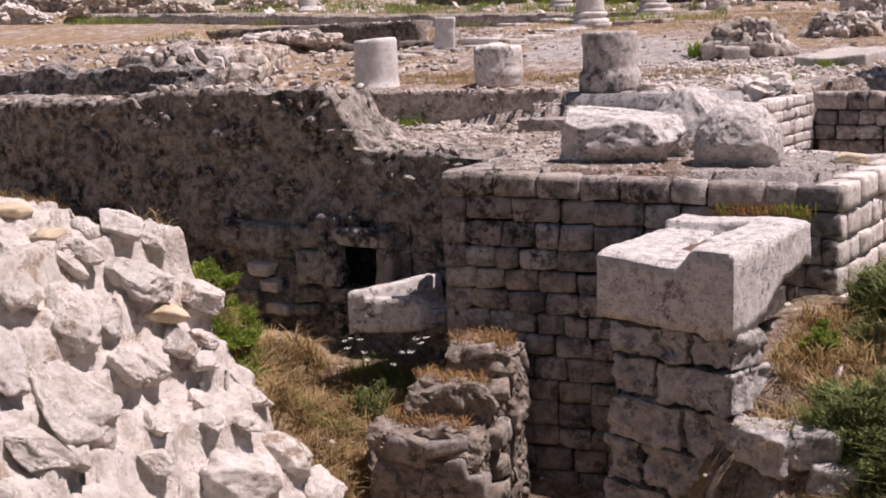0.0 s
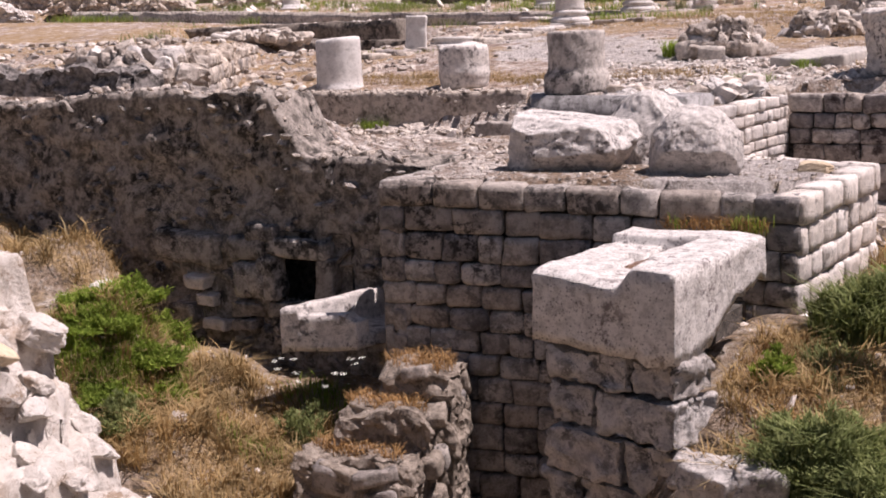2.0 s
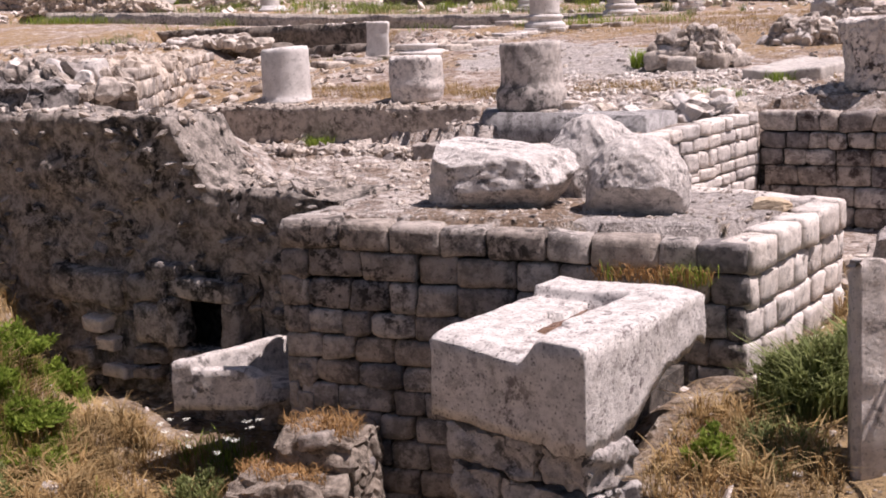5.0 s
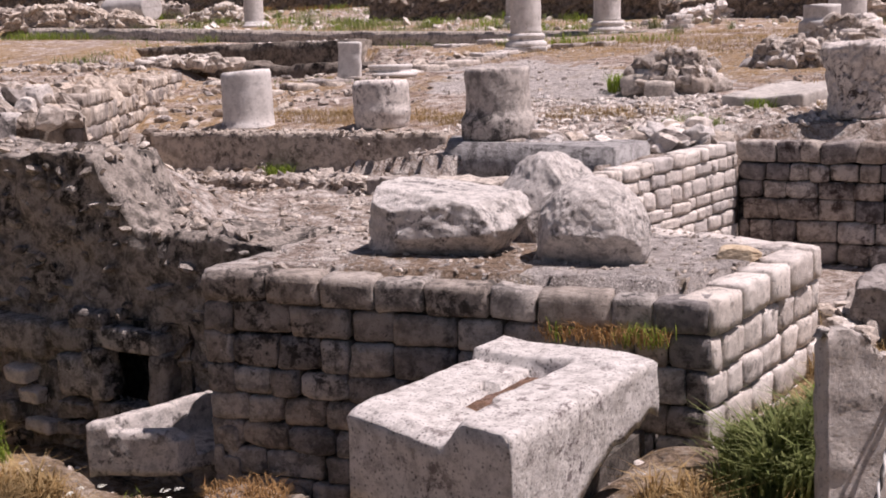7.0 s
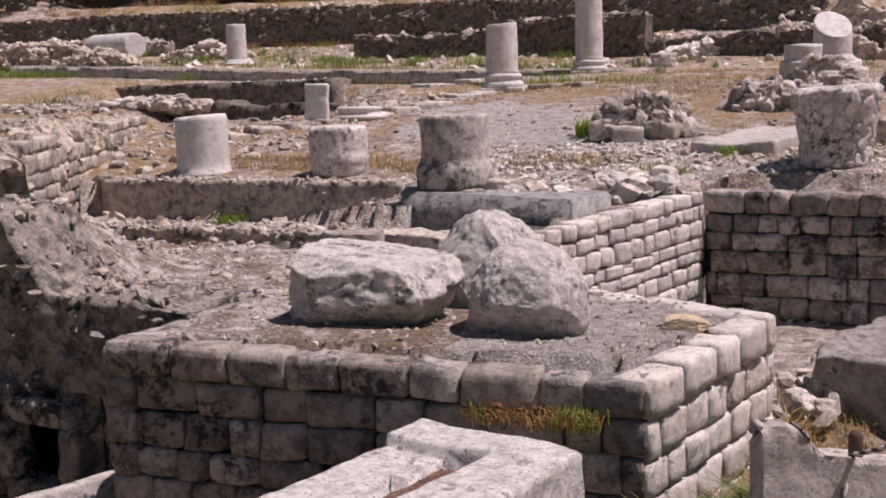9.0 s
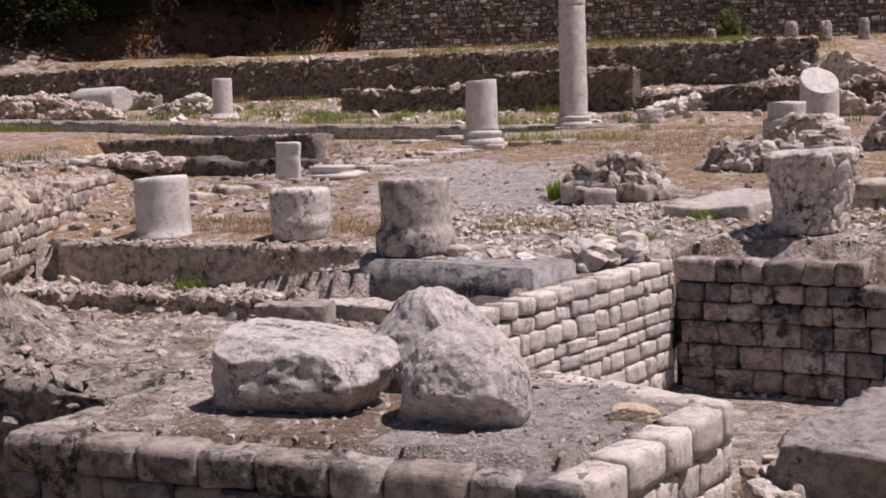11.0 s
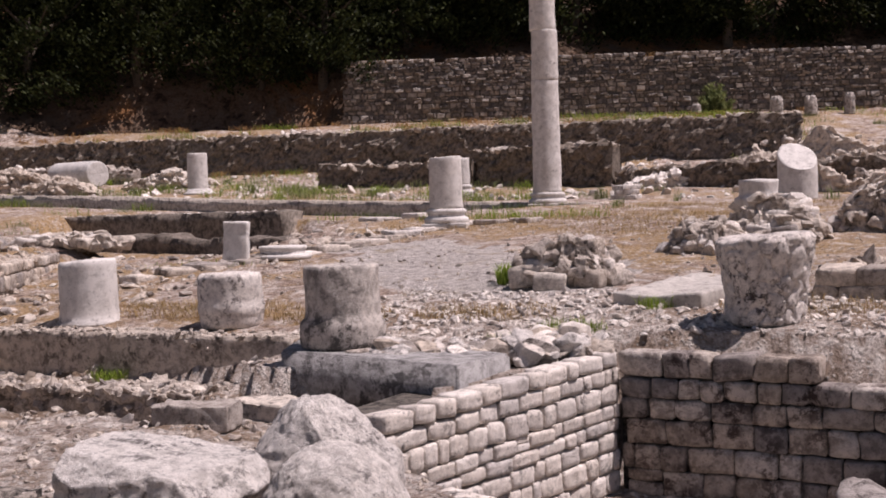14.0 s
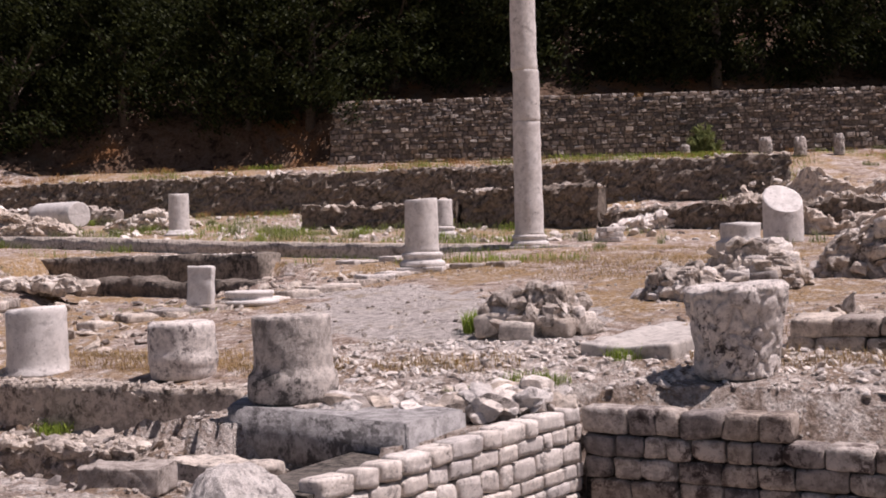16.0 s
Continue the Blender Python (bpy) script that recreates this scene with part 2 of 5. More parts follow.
def crag(bm, cells, amp, joint, seed=0, fine=0.3, freq=9.0):
    """Break a surface up into bedded stones: each stands out by its own amount, with sunken joints."""
    bm.normal_update()
    off = Vector((seed * 1.7, seed * 2.9, seed * 0.6))
    moved = []
    for v in bm.verts:
        q = v.co * cells + off
        q += Vector((noise.noise(q * 1.1), noise.noise(q * 1.1 + Vector((5, 0, 0))), noise.noise(q * 1.1 + Vector((0, 5, 0))))) * 0.35
        q.z *= 1.35
        d, pts = noise.voronoi(q)
        w = min(1.0, max(0.0, (d[1] - d[0]) / 0.22))
        moved.append(amp * (noise.noise(pts[0] * 3.3) * 1.6 + fine * fbm(v.co + off, freq, 3)) - joint * (1 - w * w))
    for v, m in zip(bm.verts, moved):
        v.co += v.normal * m
    return bm


def rock(rx, ry, rz, seed, sub=4, amp=0.25, facets=12, freq=1.6, keep=0.5, cuts=()):
    """A boulder: an ellipsoid cut by random planes, then roughened, resting on z = 0."""
    rng = random.Random(seed)
    bm = bmesh.new()
    bmesh.ops.create_icosphere(bm, subdivisions=sub, radius=1)
    planes = []
    for _ in range(facets):
        n = Vector((rng.gauss(0, 1), rng.gauss(0, 1), rng.gauss(0, 0.8))).normalized()
        planes.append((n, rng.uniform(keep, keep + 0.35)))
    planes += [(Vector(n).normalized(), d) for n, d in cuts]
    off = Vector((seed * 2.3, -seed * 1.1, seed * 0.7))
    for v in bm.verts:
        c = v.co.copy()
        for n, d in planes:
            k = c.dot(n)
            if k > d:
                c -= n * (k - d)
        c *= 1 + amp * 0.4 * fbm(c + off, freq, 6) - amp * 0.25 * abs(fbm(c - off, freq * 2.2, 4))
        if sub > 4:
            c *= 1 - 0.055 * abs(fbm(c + off, 3.0, 4)) + 0.014 * fbm(c - off, 11, 4)
        v.co = Vector((c.x * rx, c.y * ry, c.z * rz))
    low = min(v.co.z for v in bm.verts)
    cut = low + 0.12 * rz
    for v in bm.verts:
        v.co.z = max(v.co.z, cut) - cut
    return bm


def lathe(profile, steps=40, amp=0.0, seed=0, chip=0.0, freq=4.0, tilt_top=0.0, crack=0.0):
    """A turned stone from (radius, height) pairs, with chipped rims and an uneven top."""
    bm = bmesh.new()
    off = Vector((seed * 5.1, seed * 2.7, seed))
    rings = []
    zmax, rmax = max(h for _, h in profile), max(r for r, _ in profile)
    for r, h in profile:
        ring = []
        for i in range(steps):
            a = 2 * math.pi * i / steps
            d = Vector((math.cos(a), math.sin(a), 0))
            p = d * r + Vector((0, 0, h))
            k = 1 + amp * fbm(p + off, freq, 4) / max(r, 0.05) * 0.3
            if chip and r > 0.02:
                c = fbm(Vector((d.x * 1.3, d.y * 1.3, h * 1.5)) + off * 1.7, 1.3, 3)
                edge = max(0.0, h / zmax - 0.55) / 0.45
                k -= chip * max(0.0, c) * (0.25 + edge)
                p.z -= chip * 0.6 * max(0.0, c - 0.05) * edge * edge
            if crack and r > 0.02:
                q = Vector((p.x * 6.0, p.y * 6.0, p.z * 4.5)) + off
                q += Vector((fbm(q, 0.8, 2), fbm(q + Vector((7, 0, 0)), 0.8, 2), 0)) * 0.5
                d, _ = noise.voronoi(q)
                w = min(1.0, max(0.0, (d[1] - d[0]) / 0.11))
                k -= crack * (1 - w) / max(r, 0.1) - crack * 0.12 * noise.noise(q * 0.7)
            p.z += tilt_top * (p.x / rmax) * (h / zmax) ** 4
            ring.append(bm.verts.new((p.x * k, p.y * k, p.z)))
        rings.append(ring)
    for a, b in zip(rings, rings[1:]):
        for i in range(steps):
            j = (i + 1) % steps
            bm.faces.new((a[i], a[j], b[j], b[i]))
    bm.faces.new(rings[-1])
    bm.faces.new(rings[0][::-1])
    return bm


def subdivide_profile(profile, step=0.05):
    out = [profile[0]]
    for (r0, h0), (r1, h1) in zip(profile, profile[1:]):
        n = max(1, int(math.hypot(r1 - r0, h1 - h0) / step))
        for i in range(1, n + 1):
            out.append((r0 + (r1 - r0) * i / n, h0 + (h1 - h0) * i / n))
    return out


BLOCKS = {}


def block_mesh(l, d, h, variant, mat):
    """Shared hewn block mesh: flat faces out of true, narrow worn arrises, knocked corners."""
    key = (round(l, 2), round(d, 2), round(h, 2), variant, mat.name)
    if key in BLOCKS:
        return BLOCKS[key]
    rng = random.Random(int(key[0] * 100) * 7919 + int(key[2] * 100) * 131 + variant)
    bm = bmesh.new()
    bmesh.ops.create_cube(bm, size=2)
    bmesh.ops.subdivide_edges(bm, edges=bm.edges[:], cuts=4, use_grid_fill=True)
    half = Vector((key[0], key[1], key[2])) * 0.5
    small = min(half)
    worn = min(0.016, small * 0.22)
    corners = [(Vector((sx, sy, sz)), rng.choice((0.0, 0.1, 0.2, 0.5)) * rng.random()) for sx in (-1, 1) for sy in (-1, 1) for sz in (-1, 1)]
    off = Vector((rng.uniform(0, 90), rng.uniform(0, 90), rng.uniform(0, 90)))
    skew = [rng.gauss(0, 0.045) for _ in range(4)]
    for v in bm.verts:
        ends = [abs(w) > 0.99 for w in v.co]
        c = Vector()
        for a in range(3):
            w = abs(v.co[a])
            k = 1.0 if w > 0.99 else (1 - worn / half[a] if w > 0.5 else 0.36)
            c[a] = math.copysign(k, v.co[a])
        for k, cutoff in corners:
            e = c.dot(k) - (2.9 - cutoff)
            if e > 0:
                c -= k * e * 0.34
        p = Vector((c.x * half.x, c.y * half.y, c.z * half.z))
        m = sum(ends)
        if m > 1:
            pull = worn * (0.42 if m == 2 else 0.6) * (1 + 1.5 * max(0.0, noise.noise((p + off) * 14)))
            for a in range(3):
                if ends[a]:
                    p[a] -= math.copysign(pull, p[a])
        p.x += skew[0] * p.z + skew[1] * p.y
        p.z += skew[2] * p.x * half.z / max(half.x, half.z) + skew[3] * p.y * 0.6
        r = Vector((noise.noise((p + off) * 9), noise.noise((p + off) * 9 + Vector((9, 0, 0))), noise.noise((p + off) * 9 + Vector((0, 9, 0)))))
        q = Vector((noise.noise((p + off) * 31), noise.noise((p + off) * 31 + Vector((9, 0, 0))), noise.noise((p + off) * 31 + Vector((0, 9, 0)))))
        v.co = p + r * 0.12 * small + q * 0.05 * small
    for f in bm.faces:
        f.smooth = True
    me = bpy.data.meshes.new("block")
    bm.to_mesh(me)
    bm.free()
    me.materials.append(mat)
    BLOCKS[key] = me
    return me


def quant(v, q):
    return max(q, round(v / q) * q)


def courses(parent, p0, p1, ztop, zbot, heights, lengths, mat, seed, depth=0.2, out=0.0, top_line=None, cap=None, fall=0.0):
    """Lay hewn stones course by course on the face from p0 to p1 (outside on the right hand of that way)."""
    rng = random.Random(seed)
    a, b = Vector((*p0, 0)), Vector((*p1, 0))
    way = (b - a).normalized()
    length = (b - a).length
    yaw = math.atan2(way.y, way.x)
    inward = Vector((-way.y, way.x, 0))
    z, row = ztop, 0
    while z > zbot:
        h = cap if (cap and row == 0) else quant(rng.uniform(*heights), 0.02)
        s = rng.uniform(-0.15, 0.0) if row else 0.0
        while s < length - 0.04:
            l = quant(rng.uniform(*lengths) * (1.25 if cap and row == 0 else 1.0), 0.04)
            e = min(s + l, length)
            st = max(s, 0.0)
            if e - st > 0.07:
                mid_s = (st + e) / 2
                drop = top_line(mid_s) if top_line else 0.0
                halves = row > 0 and rng.random() < 0.012
                if z - h * 0.5 < ztop + drop and halves:
                    for up in (0.25, 0.75):
                        me = block_mesh(quant(e - st, 0.04) - 0.008, depth, quant(h / 2, 0.01) - 0.004, rng.randrange(4), mat)
                        ob = new("stone", me)
                        c = a + way * mid_s + inward * (depth / 2 - out - rng.uniform(0.0, 0.025))
                        ob.matrix_world = Matrix.Translation((c.x, c.y, z - h * up + fall * mid_s / length)) @ Euler((rng.gauss(0, 0.02), rng.gauss(0, 0.03), yaw + rng.gauss(0, 0.03))).to_matrix().to_4x4()
                        ob.parent = parent
                elif z - h * 0.5 < ztop + drop:
                    me = block_mesh(quant(e - st, 0.04) - 0.008, depth, h - 0.006, rng.randrange(4), mat)
                    ob = new("stone", me)
                    c = a + way * mid_s + inward * (depth / 2 - out - rng.uniform(0.0, 0.025) - (0.02 if cap and row == 0 else 0))
                    ob.matrix_world = Matrix.Translation((c.x, c.y, z - h / 2 + fall * mid_s / length)) @ Euler((rng.gauss(0, 0.02), rng.gauss(0, 0.02), yaw + rng.gauss(0, 0.02))).to_matrix().to_4x4()
                    ob.parent = parent
            s += l
        z -= h
        row += 1


def prism(poly, z0, z1, amp=0.0, seed=0):
    """A solid with the plan poly (anticlockwise) from z0 to z1."""
    bm = bmesh.new()
    low = [bm.verts.new((x, y, z0)) for x, y in poly]
    top = [bm.verts.new((x, y, z1)) for x, y in poly]
    n = len(poly)
    for i in range(n):
        j = (i + 1) % n
        bm.faces.new((low[i], low[j], top[j], top[i]))
    bm.faces.new(top)
    bm.faces.new(low[::-1])
    return bm


def slab_wall(p0, p1, thick, zbot, ztop_fn, step=0.08, amp=0.04, seed=0, freq=2.5):
    """A rubble wall from p0 to p1, its thickness on the left hand of that way, with a ragged top and a rough face."""
    a, b = Vector((*p0, 0)), Vector((*p1, 0))
    way = (b - a).normalized()
    left = Vector((-way.y, way.x, 0))
    L = (b - a).length
    nu = max(2, int(L / step))
    off = Vector((seed * 3.1, seed * 1.9, seed))
    bm = bmesh.new()
    rows = []
    nz = 0
    zs_max = max(ztop_fn(L * i / nu) for i in range(nu + 1))
    nz = max(2, int((zs_max - zbot) / step))
    nt = max(2, int(thick / step))
    for i in range(nu + 1):
        s = L * i / nu
        zt = ztop_fn(s)
        col = []
        for k in range(nz + 1):
            q = a + way * s + Vector((0, 0, zbot + (zt - zbot) * k / nz))
            q += -left * amp * fbm(q + off, freq, 5)
            col.append(q)
        for k in range(1, nt + 1):
            q = a + way * s + left * (thick * k / nt) + Vector((0, 0, zt))
            q.z += amp * 0.9 * fbm(q + off, freq, 5)
            col.append(q)
        for k in range(1, 4):
            q = a + way * s + left * thick + Vector((0, 0, zt + (zbot - zt) * k / 3))
            q += left * amp * fbm(q + off, freq, 4)
            col.append(q)
        rows.append([bm.verts.new(q) for q in col])
    for r0, r1 in zip(rows, rows[1:]):
        for k in range(len(r0) - 1):
            bm.faces.new((r0[k], r1[k], r1[k + 1], r0[k + 1]))
    bm.faces.new(rows[0])
    bm.faces.new(rows[-1][::-1])
    return bm


ICO_V, ICO_F = [], []
_b = bmesh.new()
bmesh.ops.create_icosphere(_b, subdivisions=1, radius=1)
ICO_V = [v.co.copy() for v in _b.verts]
ICO_F = [[v.index for v in f.verts] for f in _b.faces]
_b.free()


def chips(name, spots, mat, seed, label, category, parent=None):
    """Loose chips of stone as one mesh. spots: (place, size)."""
    rng = random.Random(seed)
    vs, fs = [], []
    for place, size in spots:
        k = len(vs)
        rot = Euler((rng.gauss(0, 0.5), rng.gauss(0, 0.5), rng.uniform(0, 6))).to_matrix()
        sc = Vector((rng.uniform(0.7, 1.6), rng.uniform(0.6, 1.1), rng.uniform(0.3, 0.7))) * size
        for v in ICO_V:
            q = Vector((v.x * sc.x, v.y * sc.y, v.z * sc.z)) * rng.uniform(0.68, 1.25)
            vs.append(rot @ q + Vector(place))
        fs.extend([[k + i for i in f] for f in ICO_F])
    ob = raw(name, vs, fs, mat, parent)
    if label:
        tagged(ob, label, category, kind="stuff")
    else:
        ob["kind"] = "stuff"
    return ob


# ---- ground ----
GY = [6, 12, 13.5, 15.3, 16.3, 18.9, 21, 25.7, 30, 33]
GZ = [1.9, 2.08, 2.17, 2.27, 2.40, 2.70, 2.85, 3.18, 3.33, 3.48]
PITS = np.array([
    (-4.2, 8.0, -0.95), (-3.4, 8.2, -1.05), (-2.9, 8.8, -0.95), (-4.2, 7.2, -0.95), (-2.7, 7.2, -1.0), (-5.8, 7.7, 0.2), (-6.4, 8.7, 0.3), (-7.0, 8.3, 0.95),
    (-5.25, 8.2, -0.1), (-5.3, 7.4, -0.2), (-7.9, 8.9, 1.3), (-10, 9.4, 1.42), (-9, 7, 1.6), (-5, 6, -0.2), (-3.5, 6, -0.9), (-2.2, 6.4, -0.8), (-1.5, 7.3, 0.5),
    (-1.0, 7.5, 0.62), (-1.5, 8.4, 0.85), (-1.2, 9.3, 0.95), (-0.9, 10.5, 1.02), (-1.0, 11.4, 1.12), (-0.5, 11.2, 1.0), (0, 8, 0.95), (0, 6, 0.9), (-1.3, 6.5, 0.1),
    (0, 0, 1.4), (-3, 2.5, 1.0), (2, 8, 1.3), (-6, 3, 1.5), (2, 12, 1.6), (-7.3, 9.4, 0.2), (-5.8, 9.4, 0.1), (-8.4, 9.4, 1.1), (-1.75, 8.0, 0.8), (-1.7, 8.7, 0.95), (-1.55, 9.2, 1.0)])


def inside(poly, x, y):
    hit = False
    j = len(poly) - 1
    for i in range(len(poly)):
        (xi, yi), (xj, yj) = poly[i], poly[j]
        if (yi > y) != (yj > y) and x < (xj - xi) * (y - yi) / (yj - yi) + xi:
            hit = not hit
        j = i
    return hit


PLATFORM = [(-4.60, 9.10), (-1.78, 9.62), (-1.48, 11.05), (-2.55, 11.55), (-3.6, 12.3), (-3.9, 14.0), (-5.6, 14.3), (-4.9, 12.0), (-4.75, 10.0)]


SUNK = [(-14.5, 21.0), (-11.6, 20.4), (-11.2, 21.6), (-13.0, 27.2), (-15.8, 29.5), (-24.5, 31.25), (-23.0, 28.0)]


def left_x(y):
    return np.interp(y, [10.9, 13.2, 19.6], [-8.7, -10.2, -13.7])


def lit_x(y):
    return np.interp(y, [12.4, 14.0, 15.45], [-3.54, -3.28, -2.93])


# the far terraces run across this way, which looks up the slope
UP = (-0.455, 0.89)
ORIGIN = (0.63, 5.7)
FD = [0, 24, 28, 31, 34, 37, 40, 45, 50, 54.5, 56.3, 58, 70, 100, 600]
FZ = [3.2, 3.35, 3.42, 3.58, 3.75, 3.98, 4.15, 4.9, 6.3, 7.2, 7.4, 10.0, 17.5, 34.0, 120.0]


def depth_of(x, y):
    return (x - ORIGIN[0]) * UP[0] + (y - ORIGIN[1]) * UP[1]


def spot(side, depth):
    """The place at that depth up the slope, and that far to the side."""
    return ORIGIN[0] + UP[0] * depth + UP[1] * side, ORIGIN[1] + UP[1] * depth - UP[0] * side


def field(x, y):
    k = min(1.0, max(0.0, (y - 25.0) / 7.0))
    near = float(np.interp(y, GY, GZ))
    if k == 0.0:
        return near
    d, side = depth_of(x, y), (x - ORIGIN[0]) * UP[1] - (y - ORIGIN[1]) * UP[0]
    if 38 < d < 56 and side < 12.6:
        step = 52.9 - 0.219 * (side + 26)
        far = float(np.interp(d, [38, 40, step, step + 0.5, 54.5, 56.3], [4.05, 4.15, 4.95, 6.3, 7.2, 7.4]))
    else:
        far = float(np.interp(d, FD, FZ))
    if side < -4.9:
        far += 0.0 if d < 54 else -0.4 * min(1.0, d - 54)
    z = near + k * (far - near)
    ky = 31.55 - 0.165 * (x + 11.1)
    if x < -11 and y < ky + 0.2:
        z -= 0.30 * min(1.0, max(0.0, 1 - (ky - y) / 6.0)) * min(1.0, (-11 - x) / 0.5)
    return z


def height(x, y):
    n = Vector((x, y, 0))
    small = 0.028 * fbm(n, 2.3, 4)
    # the wall line that bounds the pit
    if x < -4.66:
        edge = 10.24
    elif x < -1.70:
        edge = 9.02 + 0.183 * (x + 4.69) + 0.12
    else:
        edge = 11.6 + 0.35 * max(0.0, x + 1.3)
    if y < edge and not inside(PLATFORM, x, y):
        d = (PITS[:, 0] - x) ** 2 + (PITS[:, 1] - y) ** 2 + 0.02
        w = d ** -1.7
        return float((w * PITS[:, 2]).sum() / w.sum()) + small * 1.6
    if inside(PLATFORM, x, y):
        return 1.915 - 0.0175 * (x + 4.6) - 0.045 * max(0, y - 11.6) + small
    if x > lit_x(y) - 0.3 and y < 15.78:
        return 0.95 + small
    if y < 15.05:
        if x < left_x(y) and y > 11.2:
            return 2.62 + 0.01 * (y - 11) + small * 1.5
        if x > -6.25 and y > 14.15 - 0.32 * (x + 5.6):
            return 2.12 + small
        if y > 14.42:
            return 1.76 + small * 1.5 + 0.15 * max(0, y - 14.6)
        if y > 12.6:
            return 1.40 + small * 2 + (0.2 if x > -6.3 else 0)
        up = min(1.0, max(0.0, (-6.0 - x) / 0.7)) * min(1.0, max(0.0, (11.6 - y) / 0.9))
        return 1.93 + 0.56 * up + small * 2
    left = min(1.0, max(0.0, (left_x(y) - x) / 0.3)) * min(1.0, max(0.0, (24 - y) / 5))
    z = field(x, y) + small * 1.3 + 0.33 * left
    if inside(SUNK, x, y):
        z -= 0.65
    if y > 20:
        z += 0.05 * fbm(n, 0.5, 3)
    if depth_of(x, y) > 62:
        z += 0.8 * fbm(n, 0.06, 3)
    return z


def axis(parts):
    out = []
    for lo, hi, step in parts:
        n = int(round((hi - lo) / step))
        out += [lo + (hi - lo) * i / n for i in range(n)]
    return out + [parts[-1][1]]


XS = axis([(-400, -100, 60), (-100, -40, 6), (-40, -26, 0.6), (-26, -13, 0.3), (-13, 3, 0.1), (3, 30, 1.5), (30, 100, 10), (100, 400, 60)])
YS = axis([(-300, -60, 60), (-60, -6, 6), (-6, 5, 0.5), (5, 20, 0.1), (20, 48, 0.3), (48, 80, 1.0), (80, 140, 10), (140, 600, 92)])
NX = len(XS)
ground_verts = [(x, y, height(x, y)) for y in YS for x in XS]
ground_faces = [(j * NX + i, j * NX + i + 1, (j + 1) * NX + i + 1, (j + 1) * NX + i) for j in range(len(YS) - 1) for i in range(NX - 1)]
ground = raw("ground", ground_verts, ground_faces, GROUND, smooth=True)
for extra in (PITSOIL, BED, GRAVEL, HILL):
    ground.data.materials.append(extra)
GRAVEL_AREA = [(-5.2, 16.6), (-3.6, 15.9), (-2.5, 15.7), (-2.3, 16.4), (-4.6, 19.6), (-8.2, 22.4), (-9.6, 22.0), (-8.2, 18.4)]
marks = []
for f in ground_faces:
    x = (ground_verts[f[0]][0] + ground_verts[f[2]][0]) / 2
    y = (ground_verts[f[0]][1] + ground_verts[f[2]][1]) / 2
    wob = 0.5 * fbm(Vector((x, y, 7)), 0.8, 3)
    on_platform = inside(PLATFORM, x, y) or (-4.75 < x < -1.4 and 8.93 + 0.183 * (x + 4.69) < y < 10.5)
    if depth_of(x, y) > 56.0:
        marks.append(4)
    elif y < 9.7 and not on_platform or (x > -1.6 and y < 12 and not on_platform):
        marks.append(1)
    elif on_platform and x + wob > -2.75:
        marks.append(3)
    elif y < 15.2:
        marks.append(2)
    elif y < 17.3 + wob and x > -6.2:
        marks.append(2)
    elif inside(GRAVEL_AREA, x + wob * 0.6, y + wob):
        marks.append(3)
    else:
        marks.append(0)
ground.data.polygons.foreach_set("material_index", marks)
tagged(ground, "dry stony ground with straw grass and excavated pits", "ground", kind="structure")


def ground_z(x, y):
    return height(x, y)


# ---- the dark rubble wall beside the pit ----
def dark_top(s):
    x = -12.5 + s
    z = np.interp(x, [-12.5, -8.5, -8.35, -6.2, -6.05, -5.9, -5.2, -4.7], [2.46, 2.48, 2.56, 2.56, 2.30, 2.06, 1.98, 1.95])
    return float(z) + 0.05 * fbm(Vector((s, 3, 1)), 1.7, 3)


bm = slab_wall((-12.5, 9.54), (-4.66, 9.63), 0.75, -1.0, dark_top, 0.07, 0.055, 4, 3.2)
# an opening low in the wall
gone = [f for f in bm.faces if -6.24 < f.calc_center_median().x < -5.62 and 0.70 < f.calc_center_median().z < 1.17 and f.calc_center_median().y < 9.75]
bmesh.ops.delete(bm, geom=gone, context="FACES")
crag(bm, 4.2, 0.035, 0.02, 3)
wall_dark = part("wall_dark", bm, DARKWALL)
tagged(wall_dark, "dark weathered mortared rubble wall with broken top", "wall", kind="structure")
# closed box behind the opening; its dark colour adds to the shade in there
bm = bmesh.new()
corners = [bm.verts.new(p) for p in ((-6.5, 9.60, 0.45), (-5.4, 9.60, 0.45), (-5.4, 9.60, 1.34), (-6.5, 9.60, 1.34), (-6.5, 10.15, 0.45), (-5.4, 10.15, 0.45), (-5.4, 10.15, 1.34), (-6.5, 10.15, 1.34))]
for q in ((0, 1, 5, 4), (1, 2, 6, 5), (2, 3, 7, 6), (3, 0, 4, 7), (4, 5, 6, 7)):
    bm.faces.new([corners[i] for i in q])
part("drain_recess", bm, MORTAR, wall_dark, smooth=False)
rng = random.Random(11)
